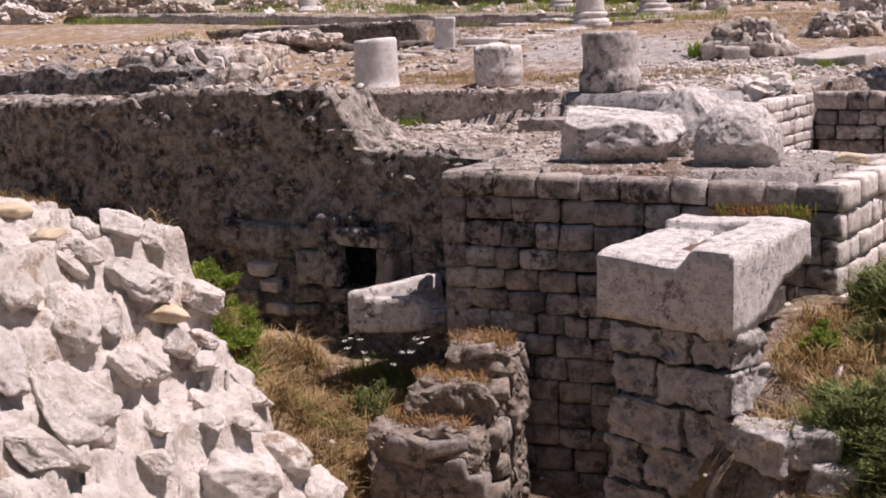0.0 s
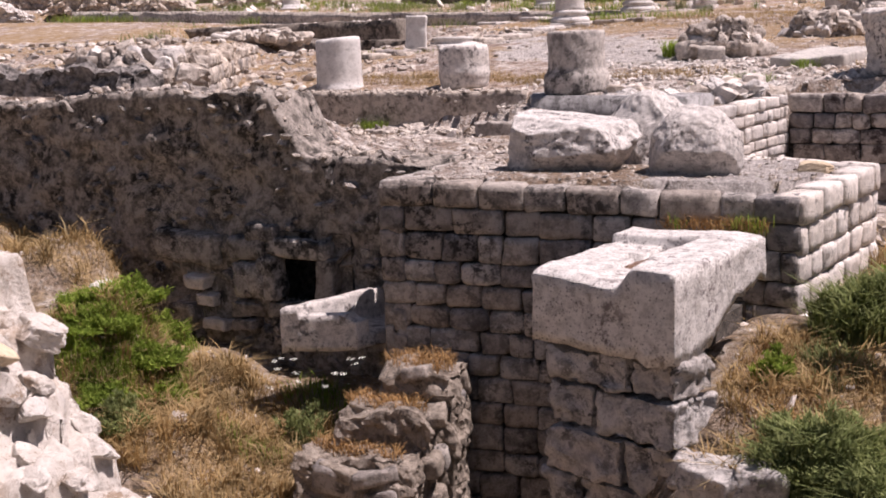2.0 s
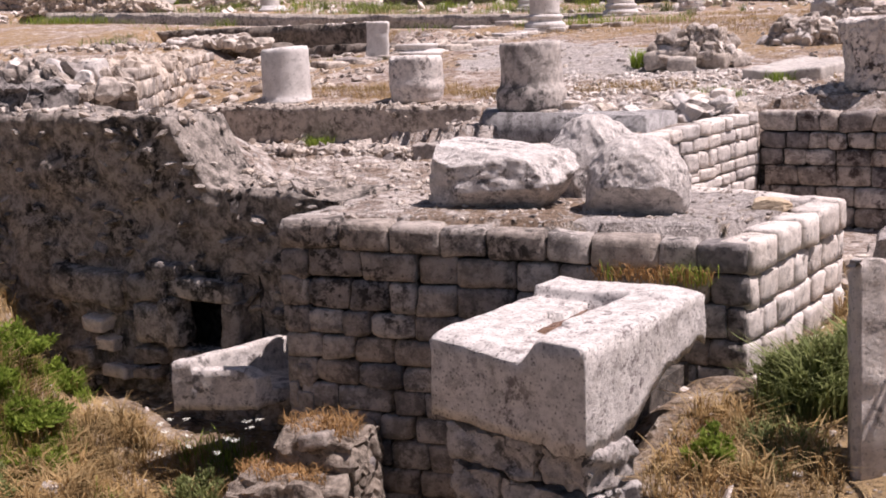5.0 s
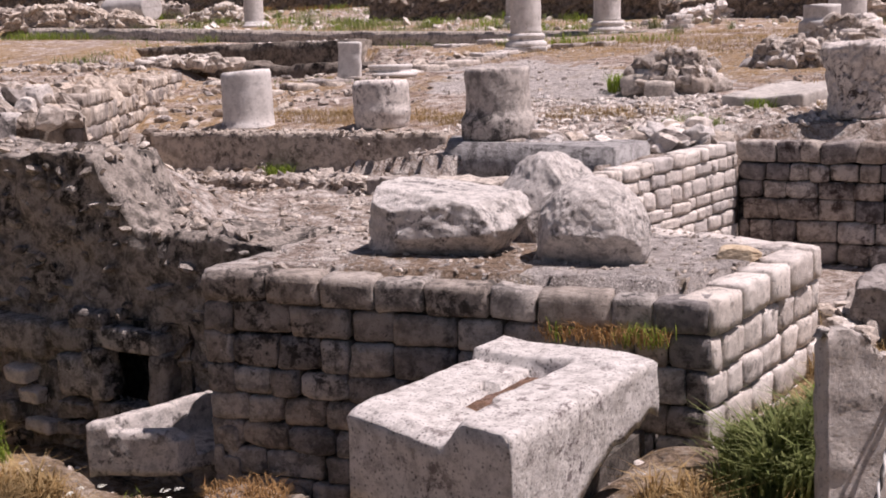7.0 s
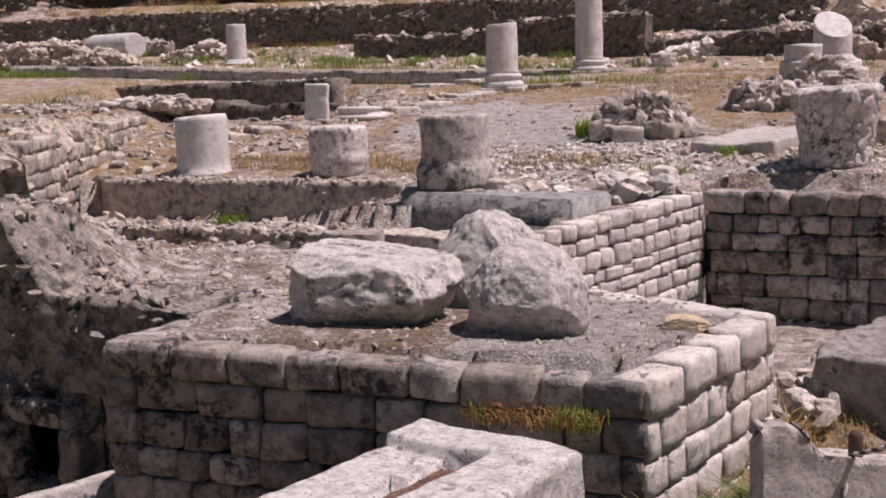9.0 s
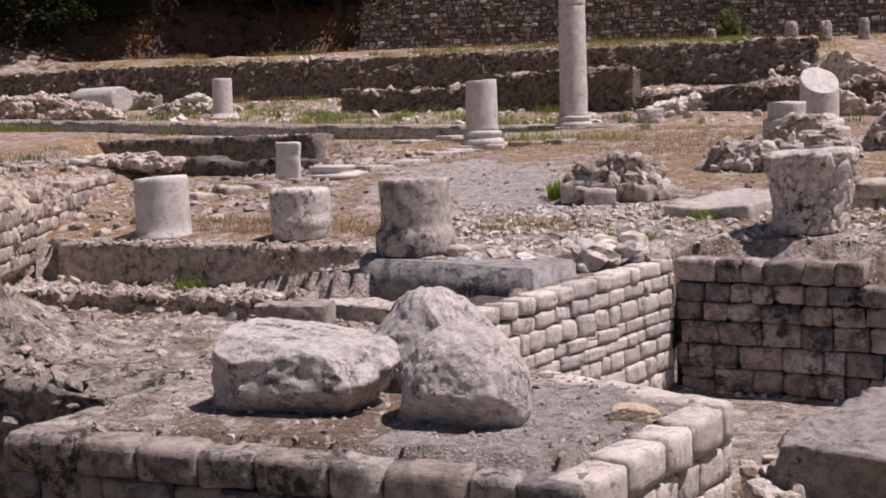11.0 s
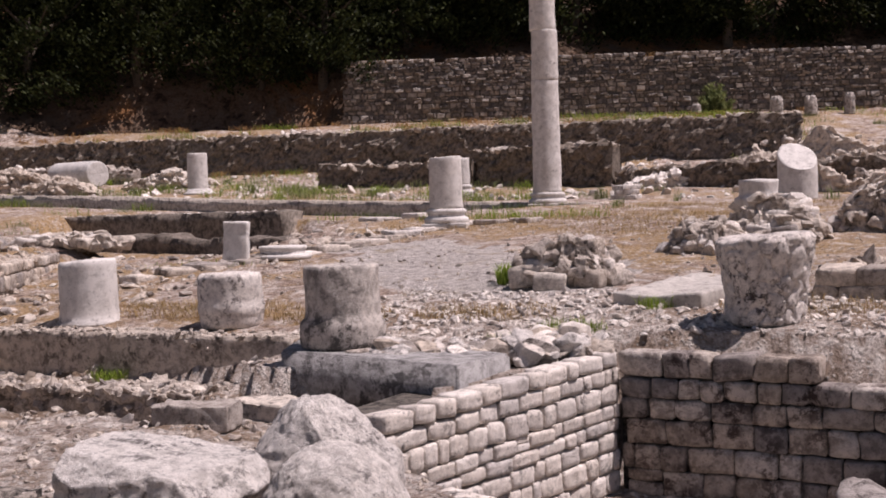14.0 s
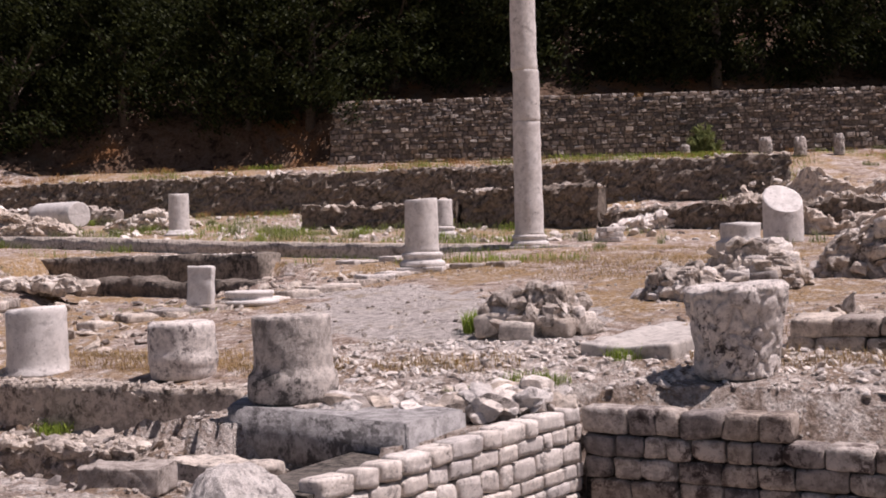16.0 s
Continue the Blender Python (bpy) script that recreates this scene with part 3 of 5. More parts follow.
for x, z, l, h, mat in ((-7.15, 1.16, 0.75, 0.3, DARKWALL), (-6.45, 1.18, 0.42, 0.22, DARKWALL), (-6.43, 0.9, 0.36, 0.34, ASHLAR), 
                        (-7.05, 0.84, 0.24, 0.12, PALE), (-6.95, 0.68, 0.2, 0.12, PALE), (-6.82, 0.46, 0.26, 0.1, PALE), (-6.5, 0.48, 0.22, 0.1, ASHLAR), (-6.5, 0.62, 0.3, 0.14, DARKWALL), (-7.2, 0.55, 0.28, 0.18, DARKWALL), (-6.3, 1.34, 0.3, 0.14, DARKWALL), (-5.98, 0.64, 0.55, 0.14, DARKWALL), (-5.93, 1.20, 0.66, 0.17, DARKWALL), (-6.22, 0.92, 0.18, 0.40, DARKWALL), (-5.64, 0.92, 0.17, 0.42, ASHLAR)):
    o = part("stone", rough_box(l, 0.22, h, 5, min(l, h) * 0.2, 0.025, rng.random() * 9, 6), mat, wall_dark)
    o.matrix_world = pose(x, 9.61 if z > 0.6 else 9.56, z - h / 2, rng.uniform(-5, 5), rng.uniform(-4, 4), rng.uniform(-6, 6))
# the rubble of its face, bedded close together
face = []
z = -0.1
while z < 2.5:
    x = -12.4 + rng.uniform(0, 0.1)
    while x < -4.75:
        k = rng.uniform(0.035, 0.085)
        zz = z + rng.uniform(-0.035, 0.035)
        if zz < dark_top(x + 12.5) - 0.05 and not (-6.34 < x < -5.54 and 0.58 < zz < 1.26) and rng.random() < 0.5:
            face.append(((x, 9.585 + 0.012 * (x + 12.5) / 8 + rng.uniform(-0.02, 0.02) + k * 0.42, zz), k))
        x += k * rng.uniform(1.7, 2.6)
    z += 0.105
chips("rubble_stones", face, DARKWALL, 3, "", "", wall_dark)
crest = [((x, rng.uniform(9.6, 10.25), dark_top(x + 12.5) + 0.01), 0.015 + 0.05 * rng.random() ** 2) for x in [rng.uniform(-12.3, -4.8) for _ in range(300)]]
chips("crest_stones", crest, RUBBLE, 8, "", "", wall_dark)

# ---- the ashlar platform ----
A, B, C = (-4.69, 8.91), (-1.60, 9.475), (-1.31, 11.1)
platform = part("wall_platform", prism([(-4.58, 9.06), (-1.76, 9.60), (-1.50, 11.0), (-2.7, 11.6), (-3.5, 12.3), (-4.58, 12.0)], -1.3, 1.74), MORTAR, smooth=False)
tagged(platform, "coursed ashlar retaining wall of a ruined platform", "wall", kind="structure")
# Shaded faces get darker stone, the sunlit side paler: light painted into the colour.
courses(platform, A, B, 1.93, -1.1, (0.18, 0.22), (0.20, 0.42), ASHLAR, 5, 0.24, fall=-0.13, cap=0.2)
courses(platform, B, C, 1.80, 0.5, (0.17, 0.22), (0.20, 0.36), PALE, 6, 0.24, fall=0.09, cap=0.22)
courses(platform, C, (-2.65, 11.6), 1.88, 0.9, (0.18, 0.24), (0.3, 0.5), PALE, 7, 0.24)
courses(platform, (-4.69, 9.6), A, 1.92, 0.4, (0.18, 0.22), (0.20, 0.36), ASHLAR, 15, 0.2)

# ---- the wall of the upper terrace and the wall across ----
F, K = (-3.56, 12.4), (-2.93, 15.42)
terrace = part("wall_terrace", prism([(-3.62, 12.35), (-3.40, 14.0), (-3.08, 15.5), (-3.08, 15.9), (-4.2, 15.9), (-4.2, 12.35)], 0.6, 2.02), MORTAR, smooth=False)
tagged(terrace, "sunlit coursed limestone wall below the upper terrace", "wall", kind="structure")
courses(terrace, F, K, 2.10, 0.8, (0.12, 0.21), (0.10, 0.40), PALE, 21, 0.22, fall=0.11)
across = part("wall_across", prism([(-2.95, 15.55), (2.6, 15.30), (2.6, 15.8), (-2.95, 16.0)], 0.5, 1.92), MORTAR, smooth=False)
tagged(across, "shaded ashlar wall across the sunken room", "wall", kind="structure")
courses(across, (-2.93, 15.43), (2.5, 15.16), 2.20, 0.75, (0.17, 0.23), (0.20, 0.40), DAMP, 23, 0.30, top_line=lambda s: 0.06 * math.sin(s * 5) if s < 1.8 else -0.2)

# ---- ledge and step behind the strip ----
ledge = part("wall_ledge", slab_wall((-10.3, 14.98), (-6.1, 15.05), 0.42, 1.5, lambda s: 2.29 + 0.02 * fbm(Vector((s, 0, 4)), 2, 3), 0.07, 0.025, 12, 3.0), CONCRETE)
chips("rubble_stones", [((random.uniform(-10.2, -6.2), 14.99 + random.uniform(-0.01, 0.4), random.choice((2.29, 2.29, random.uniform(1.98, 2.28)))), 0.012 + 0.04 * random.random() ** 2) for _ in range(380)], CONCRETE, 33, "", "", ledge)
tagged(ledge, "low plastered masonry ledge under the column drums", "ledge", kind="structure")
stepw = part("wall_step", crag(slab_wall((-10.6, 14.36), (-6.75, 14.30), 0.6, 1.2, lambda s: 1.80 + 0.05 * fbm(Vector((s, 0, 9)), 2.2, 3), 0.05, 0.06, 13, 3.4), 4.5, 0.06, 0.05, 2), CONCRETE, smooth=False)
chips("rubble_stones", [((random.uniform(-10.5, -6.8), 14.33 + random.uniform(-0.03, 0.5), random.choice((1.8, 1.79, random.uniform(1.42, 1.78)))), 0.02 + 0.08 * random.random() ** 1.5) for _ in range(420)], RUBBLE, 32, "", "", stepw)
tagged(stepw, "ragged rubble step in front of the ledge", "step", kind="structure")
leftw = part("wall_left", crag(slab_wall((-9.65, 13.1), (-13.4, 19.4), 0.7, 1.6, lambda s: 2.80 + 0.02 * s + 0.16 * fbm(Vector((s, 0, 2)), 1.5, 3), 0.06, 0.07, 14, 3.0), 3.6, 0.10, 0.06, 6), RUBBLE, smooth=False)
tagged(leftw, "broken low wall of pale squared stones", "wall", kind="structure")
courses(leftw, (-9.62, 13.1), (-13.4, 19.4), 2.86, 2.1, (0.16, 0.26), (0.16, 0.46), RUBBLE, 31, 0.26, out=0.02, fall=0.1, top_line=lambda s: -0.12 + 0.34 * math.sin(s * 2.1) * math.sin(s * 0.9 + 1))
trench = part("wall_trench_left", crag(slab_wall((-16.0, 10.95), (-8.9, 11.0), 0.5, 1.8, lambda s: 2.76 + 0.08 * fbm(Vector((s, 0, 5)), 1.6, 4), 0.06, 0.06, 16, 3.0), 3.6, 0.06, 0.05, 8), DARKWALL, smooth=False)
tagged(trench, "low dark wall behind a narrow trench", "wall", kind="structure")


# ---- stone basins ----
def relief_block(name, origin, along, across_dir, lu, lv, top_fn, low_fn, mat, seed, nu=26, nv=34, amp=0.012):
    """A hewn block whose top and underside follow two height functions of (u, v)."""
    e1, e2 = Vector((*along, 0)).normalized(), Vector((*across_dir, 0)).normalized()
    o = Vector((*origin, 0))
    bm = bmesh.new()
    off = Vector((seed, seed * 2, seed * 3))

    def pt(u, v, z):
        ru = max(0.0, 0.03 - min(u, lu - u)) + max(0.0, 0.03 - min(v, lv - v))
        p = o + e1 * u + e2 * v + Vector((0, 0, z))
        n = fbm(p + off, 5.0, 4)
        p.z += amp * n - ru * 0.4
        return p

    top, low = [], []
    for i in range(nu + 1):
        top.append([bm.verts.new(pt(lu * i / nu, lv * j / nv, top_fn(lu * i / nu, lv * j / nv))) for j in range(nv + 1)])
        low.append([bm.verts.new(pt(lu * i / nu, lv * j / nv, low_fn(lu * i / nu, lv * j / nv))) for j in range(nv + 1)])
    for i in range(nu):
        for j in range(nv):
            bm.faces.new((top[i][j], top[i + 1][j], top[i + 1][j + 1], top[i][j + 1]))
            bm.faces.new((low[i][j], low[i][j + 1], low[i + 1][j + 1], low[i + 1][j]))
    rim = [(i, 0) for i in range(nu)] + [(nu, j) for j in range(nv)] + [(i, nv) for i in range(nu, 0, -1)] + [(0, j) for j in range(nv, 0, -1)]
    n = len(rim)
    layers = 6
    cols = []
    for i, j in rim:
        a, b = low[i][j].co, top[i][j].co
        col = [low[i][j]]
        for k in range(1, layers):
            q = a.lerp(b, k / layers)
            c = o + e1 * lu / 2 + e2 * lv / 2
            outward = Vector((q.x - c.x, q.y - c.y, 0)).normalized()
            q += outward * amp * 1.6 * fbm(q + off, 5.0, 4)
            col.append(bm.verts.new(q))
        cols.append(col + [top[i][j]])
    for k in range(n):
        c0, c1 = cols[k], cols[(k + 1) % n]
        for m in range(layers):
            bm.faces.new((c0[m], c1[m], c1[m + 1], c0[m + 1]))
    return part(name, bm, mat)


def smooth(a, b, x):
    t = min(1.0, max(0.0, (x - a) / (b - a)))
    return t * t * (3 - 2 * t)


def basin_top(u, v):
    rim = smooth(0.66, 0.80, u + 0.02 * math.sin(v * 7)) if v < 0.35 else smooth(0.69, 0.72, u)
    back = smooth(1.09, 1.12, v + 0.02 * math.sin(u * 5))
    z = 1.545 - 0.03 * smooth(0.05, 0.62, u) * smooth(1.0, 0.0, v) - 0.02 * smooth(0.10, 0.0, v)
    z = max(z, z + (1.632 - z) * rim, z + (1.605 + 0.04 * smooth(0.3, 0.8, u) - z) * back)
    if 0.44 < u < 0.69 and 0.42 < v < 1.09:
        z -= 0.035
    if 0.33 < u < 0.45 and 0.66 < v < 0.78:
        z -= 0.16
    return z


def basin_low(u, v):
    return 1.08 + 0.30 * smooth(0.25, 1.3, v) * smooth(0.5, 1.0, u) + 0.05 * fbm(Vector((u, v, 3)), 5, 3) * smooth(0.5, 1.0, u) + 0.02 * (1.09 - u)


basin = relief_block("stone_basin", (-2.90, 7.73), (1.03, -0.35), (0.19, 1.40), 1.09, 1.42, basin_top, basin_low, TROUGH, 2.0, 80, 100, 0.010)
tagged(basin, "large pitted grey stone basin with sunken channel, on a pier", "basin")
bm = rough_box(0.22, 0.62, 0.03, 24, 0.0, 0.010, 6.0, 9)
o = part("channel_soil", bm, REDSOIL, basin, "reddish soil lying in the channel")
o.matrix_world = pose(-2.90 + 0.565 * 0.947 + 0.76 * 0.134, 7.73 - 0.565 * 0.322 + 0.76 * 0.991, 1.487, 0, 0, -7.7)
basin2 = relief_block("stone_basin", (-5.46, 8.59), (0.585, 0.20), (0.27, 0.92), 0.62, 0.96,
                      lambda u, v: 0.68 + 0.24 * max(smooth(0.15, 0.13, u), smooth(0.14, 0.12, v) * (0.72 - 0.2 * smooth(0.5, 0.6, u))), lambda u, v: 0.56 + 0.03 * u, BOULDER, 5.0, 60, 80, 0.010)
tagged(basin2, "small broken stone basin set against the ashlar wall", "basin")

pier = part("pier", prism([(-2.68, 7.90), (-2.10, 7.72), (-2.0, 8.7), (-1.95, 9.4), (-2.5, 9.2)], -1.3, 1.04), MORTAR, smooth=False)
tagged(pier, "pier of large rough grey blocks under the stone basin", "pier", kind="structure")
# rough blocks of the pier, laid course by course: (start, length) along the front
rng = random.Random(41)
pz = 1.085
for h, row in ((0.23, ((0.02, 0.60), (0.64, 0.34))), (0.29, ((0.0, 0.36), (0.38, 0.62))), (0.31, ((-0.02, 0.60), (0.60, 0.38))), (0.32, ((-0.04, 0.28), (0.27, 0.50), (0.80, 0.36))), (0.3, ((-0.05, 0.5), (0.48, 0.44), (0.94, 0.3))), (0.28, ((-0.05, 0.4), (0.38, 0.6))), (0.3, ((-0.05, 0.6), (0.56, 0.42))), (0.3, ((-0.05, 0.4), (0.38, 0.6)))):
    pz -= h
    for st, l in row:
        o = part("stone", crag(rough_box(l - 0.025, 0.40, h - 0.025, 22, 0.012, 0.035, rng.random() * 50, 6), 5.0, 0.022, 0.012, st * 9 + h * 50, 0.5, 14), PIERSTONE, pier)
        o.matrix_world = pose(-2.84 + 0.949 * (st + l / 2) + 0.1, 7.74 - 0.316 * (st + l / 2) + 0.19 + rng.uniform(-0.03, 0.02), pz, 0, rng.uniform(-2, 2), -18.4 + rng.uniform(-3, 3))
for i, (x, y, s) in enumerate(((-1.72, 7.36, 0.16), (-1.5, 7.3, 0.17), (-1.32, 7.15, 0.2), (-1.55, 7.1, 0.2), (-1.2, 7.0, 0.15))):
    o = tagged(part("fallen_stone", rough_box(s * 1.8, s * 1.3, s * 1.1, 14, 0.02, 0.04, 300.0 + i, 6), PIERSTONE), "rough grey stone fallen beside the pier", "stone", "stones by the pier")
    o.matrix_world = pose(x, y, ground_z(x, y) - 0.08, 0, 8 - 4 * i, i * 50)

# stepped remains of masonry in the pit
stump = empty("masonry_stump", "stepped stump of rough masonry with dry grass on it", "ruin", at=pose(-4.2, 8.2, -1.2))
STEPS = ((0.02, 0.42, 0.60, 0.55, 1.80), (-0.06, 0.02, 0.74, 0.42, 1.58), (-0.12, -0.30, 0.90, 0.36, 1.32))
for i, (x, y, lx, ly, top) in enumerate(STEPS):
    bm = rough_box(lx - 0.02, ly + 0.06, top, 44, 0.03, 0.03, i + 3.0, 4)
    for v in bm.verts:
        low = (top - v.co.z) / top
        v.co.x *= 0.97 + 0.08 * low
        v.co.y -= 0.20 * low * (v.co.y < 0) * (i == 2)
        v.co.z -= max(0.0, v.co.z - top * 0.8) * (0.35 * noise.noise(Vector((v.co.x * 3, v.co.y * 3, i * 4.0))) + 0.3 * abs(v.co.x / lx))
    crag(bm, 5.0, 0.028, 0.02, i * 3 + 1, 0.8, 12.0)
    o = part("core", bm, STUMPSTONE, stump, smooth=False)
    o.matrix_local = pose(x, y, 0, 0, 0, 14)
rng = random.Random(44)
for i in range(30):
    x0, y0, lx, ly, top = STEPS[i % 3]
    right = rng.random() < 0.4
    if right:
        u, v, z = 0.48 * lx, rng.uniform(-0.5, 0.5) * ly, rng.uniform(0.35, 0.98) * top
    elif rng.random() < 0.6:
        u, v, z = rng.uniform(-0.5, 0.5) * lx, -0.5 * ly, rng.uniform(0.5, 0.98) * top
    else:
        u, v, z = rng.uniform(-0.5, 0.5) * lx, rng.choice((-0.45, rng.uniform(-0.4, 0.4))) * ly, top
    l, h = rng.choice((0.16, 0.2, 0.26, 0.32)), rng.choice((0.1, 0.14, 0.16, 0.2))
    o = new("stone", block_mesh(l, 0.16, h, rng.randrange(4), STUMPSTONE if rng.random() < 0.6 else ASHLAR))
    o.parent = stump
    o.matrix_local = pose(0, 0, 0, 0, 0, 14) @ pose(x0 + u, y0 + v, z - h * 0.4, rng.uniform(-14, 14), rng.uniform(-14, 14), (90 if right else 0) + rng.uniform(-22, 22))

# ---- boulders on the platform ----
def boulder(x, y, z, rx, ry, rz, seed, yaw, label, facets=9, amp=0.22, keep=0.6, mat=None, cuts=()):
    o = part("boulder", rock(rx, ry, rz, seed, 6, amp, facets, 1.6, keep, cuts), mat or BOULDER)
    o.matrix_world = pose(x, y, z, 0, 0, yaw)
    return tagged(o, label, "boulder", "boulders on the platform")


boulder(-3.56, 10.07, 1.82, 0.62, 0.50, 0.37, 71, 14, "long angular grey boulder lying on the platform", 14, 0.10, 0.80, None,
        (((0.16, -0.12, 1), 0.50), ((0.02, -1, 0.12), 0.66), ((-0.15, -0.75, 0.8), 0.66), ((-1, -0.05, 0.10), 0.76), ((0.8, -0.35, 0.45), 0.72), ((0.85, -0.1, -0.4), 0.80), ((0.1, -0.8, -0.6), 0.70), ((0, 1, 0.2), 0.75), ((-0.7, -0.7, -0.1), 0.78)))
boulder(-2.55, 10.20, 1.81, 0.375, 0.38, 0.40, 78, 8, "domed grey boulder with undercut foot on the platform", 22, 0.06, 0.89, None,
        (((0, -0.78, -0.62), 0.60), ((0.3, -0.7, -0.65), 0.64), ((0.1, -1, 0.3), 0.88), ((0, 0, -1), 0.62)))
boulder(-3.16, 10.98, 1.81, 0.48, 0.42, 0.46, 79, 10, "tall peaked grey boulder standing behind two others", 16, 0.12, 0.80, None,
        (((-0.75, -0.35, 0.55), 0.74), ((0.7, -0.3, 0.65), 0.74), ((0, -1, 0.35), 0.74), ((-0.8, -0.5, -0.35), 0.60), ((0, 0, -1), 0.6)))
boulder(-1.72, 10.55, 1.82, 0.17, 0.13, 0.07, 77, 0, "small ochre stone on the platform edge", 6, 0.2, 0.6, OCHRE)

# ---- slab and drums ----
bm = prism([(-5.72, 14.32), (-3.66, 13.74), (-3.58, 14.6), (-5.6, 15.3), (-6.15, 15.25)], 1.75, 2.265)
bmesh.ops.bevel(bm, geom=bm.edges[:], offset=0.025, segments=2, affect="EDGES")
for i in range(1, 24):
    for no in ((1, 0, 0), (0, 1, 0)):
        k = -6.2 + i * 0.12 if no[0] else 13.7 + i * 0.08
        bmesh.ops.bisect_plane(bm, geom=bm.verts[:] + bm.edges[:] + bm.faces[:], plane_co=(k, k, 0), plane_no=no)
bmesh.ops.remove_doubles(bm, verts=bm.verts[:], dist=0.004)
bm.normal_update()
for v in bm.verts:
    v.co += v.normal * 0.012 * fbm(v.co, 4, 3)
tagged(part("plinth_slab", bm, BLUISH), "grey marble plinth slab under a column drum", "slab")
for i, (x, y, l, d, h, yaw) in enumerate(((-6.55, 14.35, 0.5, 0.35, 0.3, 5), (-5.7, 13.75, 0.8, 0.4, 0.18, -12), (-5.0, 13.3, 0.9, 0.4, 0.12, -14), (-6.0, 13.2, 0.5, 0.4, 0.12, 10), (-5.3, 12.6, 0.6, 0.4, 0.14, 20))):
    o = tagged(part("paving_block", crag(rough_box(l, d, h + 0.06, 22, 0.015, 0.02, i + 20.0, 4), 4.0, 0.02, 0.006, i), RUBBLE), "worn flat block bedded in the ruin floor", "stone block", "worn blocks in the floor")
    o.matrix_world = pose(x, y, ground_z(x, y) - 0.04, 0, 0, yaw)


def drum(x, y, z, profile, mat, label, seed, chip=0.1, amp=0.03, tilt=0.0, yaw=0, name="column_drum", group="column drums"):
    o = part(name, lathe(subdivide_profile(profile, 0.045), 44, amp, seed, chip, 4.0, tilt), mat)
    o.matrix_world = pose(x, y, z, 0, 0, yaw)
    return tagged(o, label, "column", group)


drum(-9.30, 15.72, 2.28, [(0.36, 0), (0.365, 0.04), (0.335, 0.07), (0.325, 0.2), (0.32, 0.70), (0.30, 0.74), (0.0, 0.75)], MARBLE, "smooth pale marble column drum on the ledge", 3, 0.05, 0.02, 0.03)
drum(-7.30, 15.70, 2.30, [(0.30, 0), (0.325, 0.03), (0.335, 0.14), (0.345, 0.16), (0.345, 0.24), (0.335, 0.27), (0.335, 0.53), (0.32, 0.575), (0.0, 0.585)], CARVED, "battered grey column drum with blackened foot", 7, 0.10, 0.06)
drum(-5.30, 14.72, 2.255, [(0.36, 0), (0.385, 0.04), (0.395, 0.15), (0.385, 0.24), (0.352, 0.28), (0.342, 0.33), (0.342, 0.72), (0.33, 0.755), (0.0, 0.765)], STAINED, "dark grey column base with broken flared foot", 9, 0.06, 0.05)


# ---- rubble bank beside the drum ----
rng = random.Random(61)
for i in range(170):
    f = rng.random()
    x = -4.85 + 1.75 * f + rng.uniform(-0.15, 0.15)
    y = 14.55 + 0.75 * f + rng.uniform(-0.3, 0.35)
    s = 0.05 + 0.15 * rng.random() ** 2.2
    o = part("rubble_stone", rock(s * 1.35, s, s * 0.8, 620 + i, 3, 0.3, 14, 1.6, 0.42), rng.choice((RUBBLE, PALE, BOULDER)), smooth=False)
    o.matrix_world = pose(x, y, max(2.20, ground_z(x, y)) - 0.05 * (s > 0.1) - 0.02, rng.uniform(-25, 25), rng.uniform(-20, 20), rng.uniform(0, 360))
    tagged(o, "rough pale rubble stone on the terrace edge", "stone", "rubble on the terrace")

# heaps of rubble masonry further back
BROKEN = {}


def broken_stone(variant, mat):
    """Shared mesh of an angular broken stone, one unit in radius."""
    key = (variant, mat.name)
    if key not in BROKEN:
        bm = rock(1, 1, 1, 1500 + variant, 3, 0.25, 13, 1.6, 0.45)
        me = bpy.data.meshes.new("broken_stone")
        bm.to_mesh(me)
        bm.free()
        me.materials.append(mat)
        BROKEN[key] = me
    return BROKEN[key]


